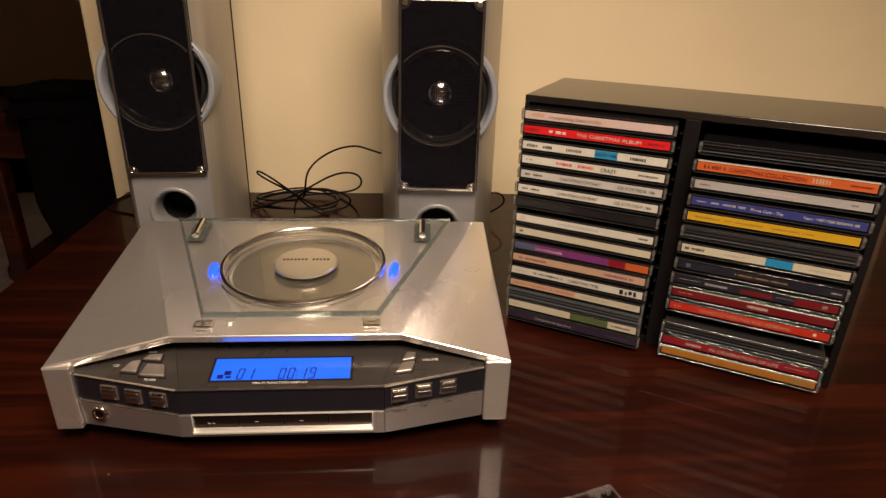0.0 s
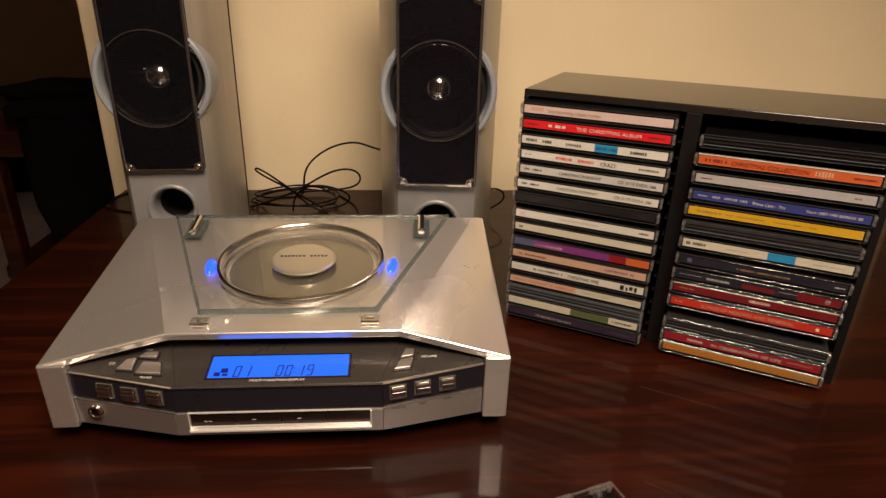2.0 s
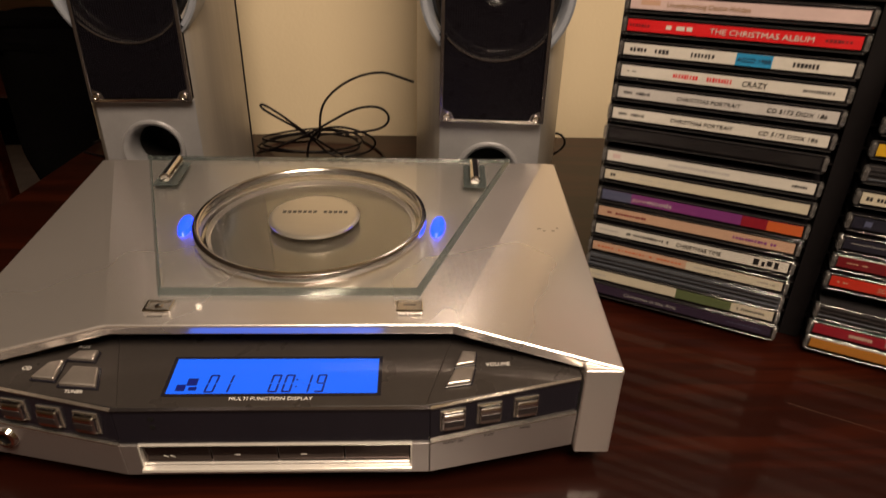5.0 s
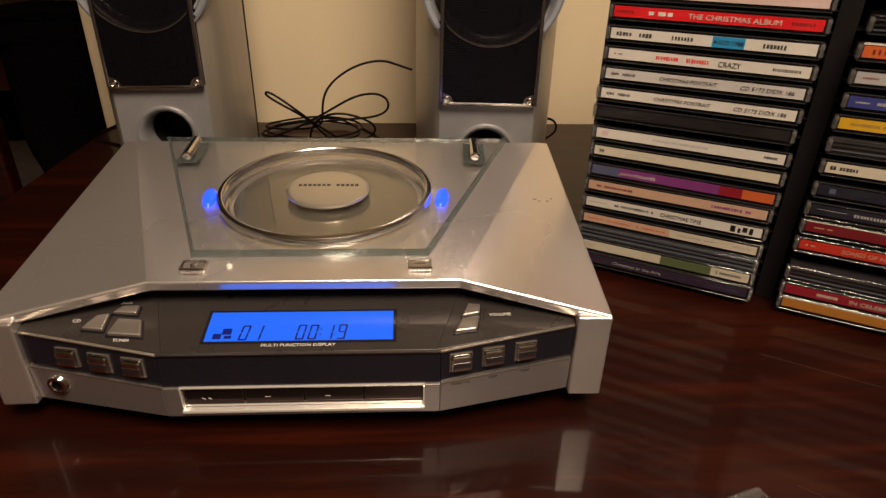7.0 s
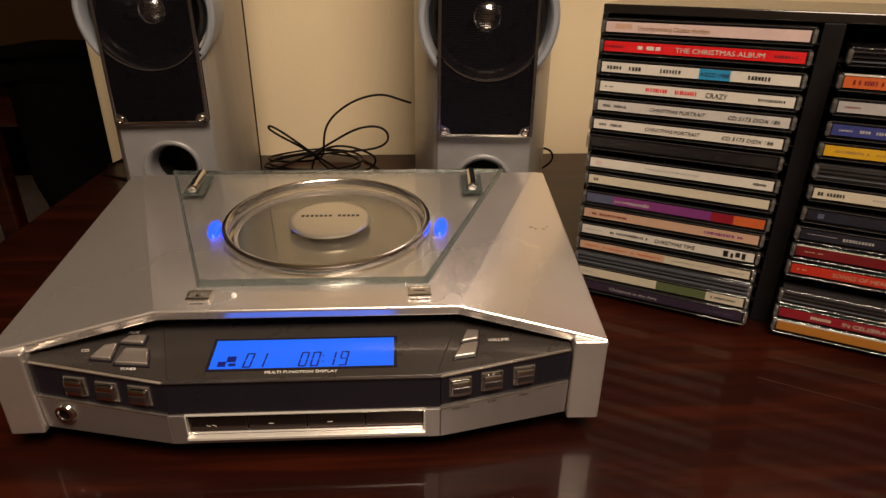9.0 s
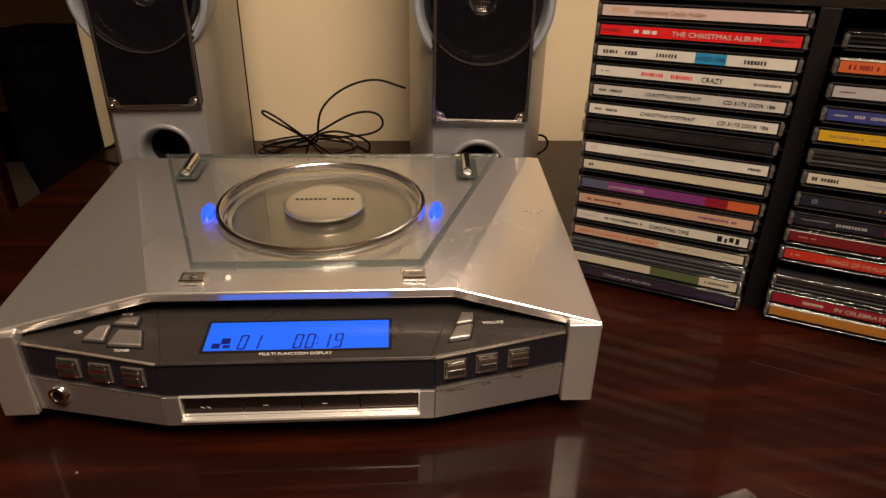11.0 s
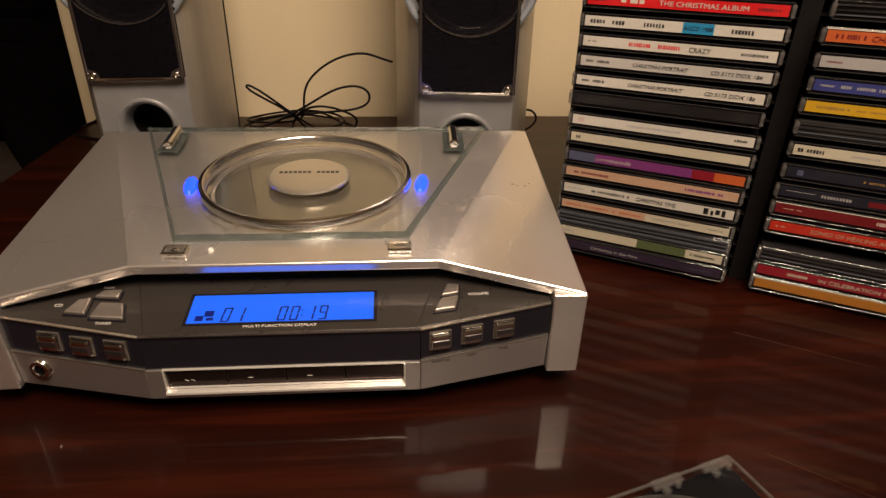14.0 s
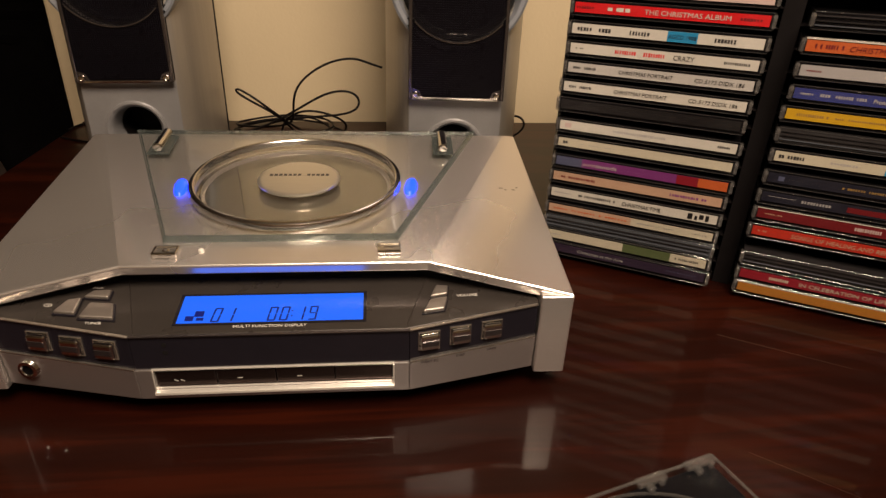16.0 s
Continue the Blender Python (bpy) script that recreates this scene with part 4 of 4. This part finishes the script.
def bars(x0, x1, ink, n=6, lo_z=-0.3, hi_z=0.3):
    """Short bars in place of words that cannot be read."""
    rnd = random.Random(int(x0 * 1000 + x1 * 77 + n))
    n = int(n * 1.7) + 1
    w, out, x = (x1 - x0) / n, [], x0
    for i in range(n):
        if rnd.random() > 0.09:
            k = 0.72 + 0.22 * rnd.random()
            out.append((x, x + w * (0.48 + 0.34 * rnd.random()), lo_z * k, hi_z * k, ink))
        x += w
    return tuple(out)


LX, RX = -0.0032, 0.1383
compact_disc_case(LX, 0.1951, "jewel case with a pale pink spine", "pink", ((0.05, 0.14, -0.3, 0.6, "salmon"),), (("Uncompromising Classics: Holidays", 0.17, 0.0026, "gold", 0.042, 0.1),))
compact_disc_case(LX, 0.1829, "jewel case with a bright red spine and white lettering", "red", bars(0.01, 0.11, "maroon", 4) + bars(0.135, 0.325, "white", 2, -0.42, 0.42) + bars(0.86, 0.97, "maroon", 4), (("THE CHRISTMAS ALBUM", 0.38, 0.0030, "white", 0.050, 0),))
compact_disc_case(LX, 0.1697, "jewel case with a white spine and a blue block", "white", ((0.52, 0.675, -1, 1, "cyan"),) + bars(0.03, 0.22, "smoke", 6, -0.5, 0.4) + bars(0.32, 0.43, "smoke", 4, -0.5, 0.4) + bars(0.76, 0.87, "smoke", 4, -0.5, 0.4), (("AGCD 1988", 0.525, 0.0024, "navy", 0.0165, 0),))
compact_disc_case(LX, 0.1567, "jewel case with a white spine and red bars", "white", bars(0.03, 0.08, "smoke", 2, -0.15, 0.15) + bars(0.255, 0.53, "red", 12, -0.45, 0.45) + bars(0.83, 0.96, "smoke", 7, -0.35, 0.3), (("CRAZY", 0.57, 0.0031, "black", 0.0125, 0),))
for z, ink in ((0.1439, "silver"), (0.1309, "white")):
    compact_disc_case(LX, z, "jewel case with a pale spine and dark lettering", ink, bars(0.03, 0.175, "smoke", 9, -0.32, 0.32), (("CHRISTMAS PORTRAIT", 0.29, 0.0024, "black", 0.034, 0.15), ("CD 5173 DIDX 186", 0.70, 0.0024, "black", 0.029, 0.15)))
compact_disc_case(LX - 0.0010, 0.1184, "jewel case with a plain black spine", "black")
compact_disc_case(LX, 0.1035, "jewel case with a white spine and faint print", "white", ((0.03, 0.07, -0.5, 0.5, "pink"),) + bars(0.32, 0.62, "grey", 14, -0.3, 0.3) + bars(0.9, 0.97, "smoke", 3, -0.3, 0.3), out=0.001)
compact_disc_case(LX - 0.0004, 0.0906, "jewel case with a plain cream spine", "cream", bars(0.03, 0.06, "smoke", 1, -0.4, 0.4) + bars(0.09, 0.36, "grey", 6, -0.12, 0.12), tall=0.0030)
compact_disc_case(LX, 0.0766, "jewel case with a blue, purple and orange spine", "purple", ((0.0, 0.16, -1, 1, "slate"), (0.72, 0.84, -1, 1, "crimson"), (0.84, 1.0, -1, 1, "orange")), (("pure", 0.165, 0.0026, "pink", 0.0085, 0.3), ("moods", 0.245, 0.0030, "white", 0.0145, 0)))
compact_disc_case(LX, 0.0640, "jewel case with a salmon spine", "salmon", bars(0.05, 0.27, "maroon", 8, -0.35, 0.25) + bars(0.71, 0.92, "purple", 8, -0.35, 0.3))
compact_disc_case(LX, 0.0509, "jewel case with a white spine and black lettering", "white", bars(0.02, 0.13, "grey", 7, -0.2, 0.2) + bars(0.175, 0.42, "smoke", 11, -0.35, 0.35) + ((0.835, 0.862, -0.7, 0.7, "black"), (0.875, 0.89, -0.7, 0.3, "black"), (0.90, 0.925, -0.4, 0.7, "black"), (0.935, 0.955, -0.7, 0.7, "black")), (("CHRISTMAS TIME", 0.445, 0.0028, "black", 0.0265, 0.05),))
compact_disc_case(LX, 0.0383, "jewel case with a pink and cream spine", "salmon", ((0.52, 1.0, -1, 1, "cream"),) + bars(0.03, 0.50, "orange", 14, -0.25, 0.2) + bars(0.56, 0.78, "grey", 8, -0.2, 0.2) + bars(0.88, 0.97, "grey", 3, -0.2, 0.2), tall=0.0029)
compact_disc_case(LX - 0.0010, 0.0268, "empty jewel case with a clear grey-blue tray", None, tray="steel", out=0.001)
compact_disc_case(LX, 0.0164, "jewel case with a cream spine and a green block", "cream", ((0.50, 0.79, -1, 1, "green"),) + bars(0.02, 0.10, "grey", 3, -0.2, 0.2) + bars(0.82, 0.97, "smoke", 8, -0.3, 0.3))
compact_disc_case(LX, 0.0058, "jewel case with a dark violet spine", "violet", bars(0.78, 0.96, "slate", 5, -0.1, 0.1), (("Christmas in the Aire", 0.21, 0.0026, "grey", 0.034, 0.1),))

compact_disc_case(RX + 0.001, 0.1858, "empty clear jewel case with a black tray", None)
compact_disc_case(RX, 0.1716, "jewel case with an orange spine under a white booklet edge", "orange", bars(0.04, 0.17, "maroon", 6, -0.45, 0.45) + bars(0.66, 0.78, "salmon", 4, -0.7, 0.7) + bars(0.86, 0.98, "maroon", 6, -0.3, 0.3) + ((-0.005, 1.005, 1.15, 1.5, "white"),), (("CHRISTMAS COLLECTION", 0.19, 0.0031, "maroon", 0.050, 0.15),))
compact_disc_case(RX, 0.1573, "jewel case with a pale grey spine", "grey", bars(0.03, 0.10, "maroon", 4, -0.2, 0.2) + bars(0.37, 0.60, "pink", 12, -0.25, 0.25) + bars(0.89, 0.93, "maroon", 2, -0.25, 0.25))
compact_disc_case(RX, 0.1437, "jewel case with a royal blue spine", "blue", bars(0.03, 0.09, "grey", 4, -0.2, 0.2) + bars(0.12, 0.33, "grey", 10, -0.3, 0.35) + bars(0.835, 0.96, "grey", 8, -0.35, 0.35), (("Prime Cuts - The", 0.355, 0.0025, "white", 0.0215, 0.1), ("Years: 1987-1999", 0.655, 0.0023, "white", 0.0195, 0.1)))
compact_disc_case(RX, 0.1305, "jewel case with a yellow spine", "yellow", bars(0.05, 0.20, "gold", 8, -0.3, 0.3) + bars(0.22, 0.46, "gold", 14, -0.18, 0.18) + bars(0.51, 0.75, "gold", 14, -0.18, 0.18))
compact_disc_case(RX, 0.1170, "empty jewel case with a smoked tray", None, tray="smoke")
compact_disc_case(RX, 0.1030, "jewel case with a cream spine and a blue block", "cream", ((0.52, 0.68, -1, 1, "cyan"),) + bars(0.02, 0.15, "smoke", 5, -0.4, 0.4) + bars(0.27, 0.40, "grey", 5, -0.25, 0.25) + bars(0.78, 0.96, "grey", 6, -0.25, 0.25))
compact_disc_case(RX, 0.0885, "jewel case with a near-black spine and dull gold print", "navy", ((0.05, 0.08, -0.5, 0.5, "slate"),) + bars(0.36, 0.68, "gold", 15, -0.25, 0.25) + bars(0.93, 0.99, "grey", 3, -0.2, 0.2))
compact_disc_case(RX, 0.0752, "jewel case with a dark spine turning maroon", "navy", ((0.75, 1.0, -1, 1, "maroon"), (0.42, 0.62, -0.6, 0.5, "maroon"), (0.91, 0.94, -0.5, 0.5, "grey")) + bars(0.20, 0.36, "grey", 6, -0.35, 0.35) + ((0.03, 0.17, 0.15, 0.22, "grey"), (0.64, 0.78, 0.2, 0.27, "grey")))
compact_disc_case(RX, 0.0628, "jewel case with a dark red spine", "maroon", bars(0.04, 0.13, "salmon", 4, -0.1, 0.15) + bars(0.485, 0.615, "pink", 6, -0.45, 0.45) + ((-0.005, 1.005, 1.1, 1.22, "white"),))
compact_disc_case(RX, 0.0498, "jewel case with an orange-red spine", "vermilion", bars(0.03, 0.08, "salmon", 2, -0.2, 0.2) + ((0.905, 0.925, -0.4, 0.4, "white"),), (("SONGS OF HEALING AND RENEWAL", 0.20, 0.0030, "salmon", 0.066, 0.1),))
compact_disc_case(RX - 0.0005, 0.0292, "empty jewel case with a black and smoke tray", None, tray="smoke")
compact_disc_case(RX, 0.0166, "jewel case with a crimson spine and pale lettering", "crimson", bars(0.16, 0.265, "cream", 5, -0.4, 0.4) + bars(0.80, 0.95, "salmon", 9, 0.1, 0.3), (("IN CELEBRATION OF LIFE", 0.315, 0.0028, "cream", 0.051, 0),))
compact_disc_case(RX, 0.0058, "jewel case with an amber spine", "amber", ((-0.005, 1.005, 1.05, 1.35, "white"), (0.84, 0.97, -0.6, 0.6, "gold")))

# the slotted ledges that carry the cases
LEVELS_L = (0.1951, 0.1829, 0.1697, 0.1567, 0.1439, 0.1309, 0.1184, 0.1035, 0.0906, 0.0766, 0.0640, 0.0509, 0.0383, 0.0268, 0.0164)
LEVELS_R = (0.1858, 0.1716, 0.1573, 0.1437, 0.1305, 0.1170, 0.1030, 0.0885, 0.0752, 0.0628, 0.0498, 0.0292, 0.0166)
for levels, xa, xb in ((LEVELS_L, -0.0036, 0.1230), (LEVELS_R, 0.1374, 0.2610)):
    for z in levels:
        for x in (xa, xb):
            shared("ledge", "ledge", lambda: box(0, 0, 0, 0.0026, 0.118, 0.0009), M_RACKSIDE, rack, pose(x, F + 0.001, z - 0.0052 - 0.00095))

# ---- the empty case lying on the table ----
flat = root("open_cd_case", pose(0.2171, -0.0821, DESK, 0, 0, 17.4), "empty clear jewel case with a black tray lying on the table", "cd case")
lid = part("shell", box(-0.1415, -0.125, 0.0, 0.0, 0.0, 0.0104, 0.0007), M_CASE, flat)
lid.visible_shadow = False
tray = box(-0.1270, -0.1235, 0.0012, -0.0016, -0.0016, 0.0068, 0.0005)
dish = moved(lathe([(0, 0.003), (0.0600, 0.003), (0.0605, 0.02), (0, 0.02)], 64), pose(-0.064, -0.0625, 0))
part("tray", cut(tray, dish), M_CASE_SMOKE, flat, "smoked disc tray")
part("disc_rim", moved(lathe([(0.0596, 0.0068), (0.0596, 0.0074), (0.0612, 0.0074), (0.0612, 0.0068)], 72), pose(-0.064, -0.0625, 0)), M_CLEAR_EDGE, flat)
part("spindle_rosette", moved(lathe([(0.0180, 0.003), (0.0175, 0.0044), (0.0080, 0.0048), (0.0070, 0.0078), (0, 0.0080)], 32), pose(-0.064, -0.0625, 0)), M_CLEAR_EDGE, flat)
for xa, xb in ((-0.0180, -0.0008), (-0.0460, -0.0300)):
    part("hinge_tab", join(box(xa, -0.0042, 0.0085, xb, 0.0006, 0.0112, 0.0006), box(xa + 0.003, -0.0075, 0.0085, xa + 0.0065, -0.004, 0.0112, 0.0005), box(xb - 0.0055, -0.0062, 0.0085, xb - 0.003, -0.004, 0.0114, 0.0005)), M_CLEAR_EDGE, flat)
for a in ((-0.1412, -0.0012, -0.0003, 0.0002), (-0.0012, -0.1245, 0.0002, -0.0004)):
    part("case_edge", box(a[0], a[1], 0.0094, a[2], a[3], 0.0107, 0.0003), M_CLEAR_EDGE, flat)

# ---- things in the dim space beside the table ----
chair = root("chair", pose(-0.515, 0.86, FLOOR), "dark dining chair hung with a black jacket", "chair")
part("seat", box(-0.21, -0.02, 0.43, 0.21, 0.40, 0.47, 0.012), M_TABLE, chair)
for x in (-0.19, 0.155):
    part("back_post", box(x, -0.035, 0.0, x + 0.035, 0.0, 0.80, 0.006), M_TABLE, chair)
    part("leg", box(x, 0.35, 0.0, x + 0.035, 0.385, 0.43, 0.006), M_TABLE, chair)
part("back_rail", box(-0.19, -0.034, 0.70, 0.19, -0.004, 0.79, 0.008), M_TABLE, chair)


def cloth(nx, nz, w_top, w_low, height, thick, seed):
    bm = bmesh.new()
    rows = []
    for j in range(nz + 1):
        v = j / nz
        w = w_top + (w_low - w_top) * v
        ring = []
        for i in range(nx):
            a = 2 * math.pi * i / nx
            c, s = math.cos(a), math.sin(a)
            n = noise.noise(Vector((c * 1.7, s * 1.7 + seed, v * 3.1))) * 0.02
            ring.append(bm.verts.new(((w / 2 + n) * math.copysign(abs(c) ** 0.6, c), (thick / 2 + n) * math.copysign(abs(s) ** 0.7, s), -height * v + 0.008 * math.sin(a * 3 + seed) * v)))
        rows.append(ring)
    for p, q in zip(rows, rows[1:]):
        for i in range(nx):
            bm.faces.new((p[i], p[(i + 1) % nx], q[(i + 1) % nx], q[i]))
    bm.faces.new(rows[0][::-1])
    bm.faces.new(rows[-1])
    return bm


jacket = root("jacket", pose(-0.515, 0.842, 0.072), "black jacket hanging over a chair back", "jacket")
part("body", cloth(40, 24, 0.20, 0.11, 0.42, 0.13, 3.0), M_JACKET, jacket, smooth=True)
part("collar", moved(cloth(32, 8, 0.19, 0.21, 0.055, 0.15, 7.0), pose(0, 0, 0.016)), M_JACKET, jacket, smooth=True)
heap = cloth(36, 12, 0.30, 0.75, 0.30, 0.5, 11.0)
tagged(part("blanket", moved(heap, pose(-1.95, 2.95, FLOOR + 0.30)), M_JACKET, smooth=True), "dark crumpled blanket on the floor", "blanket")
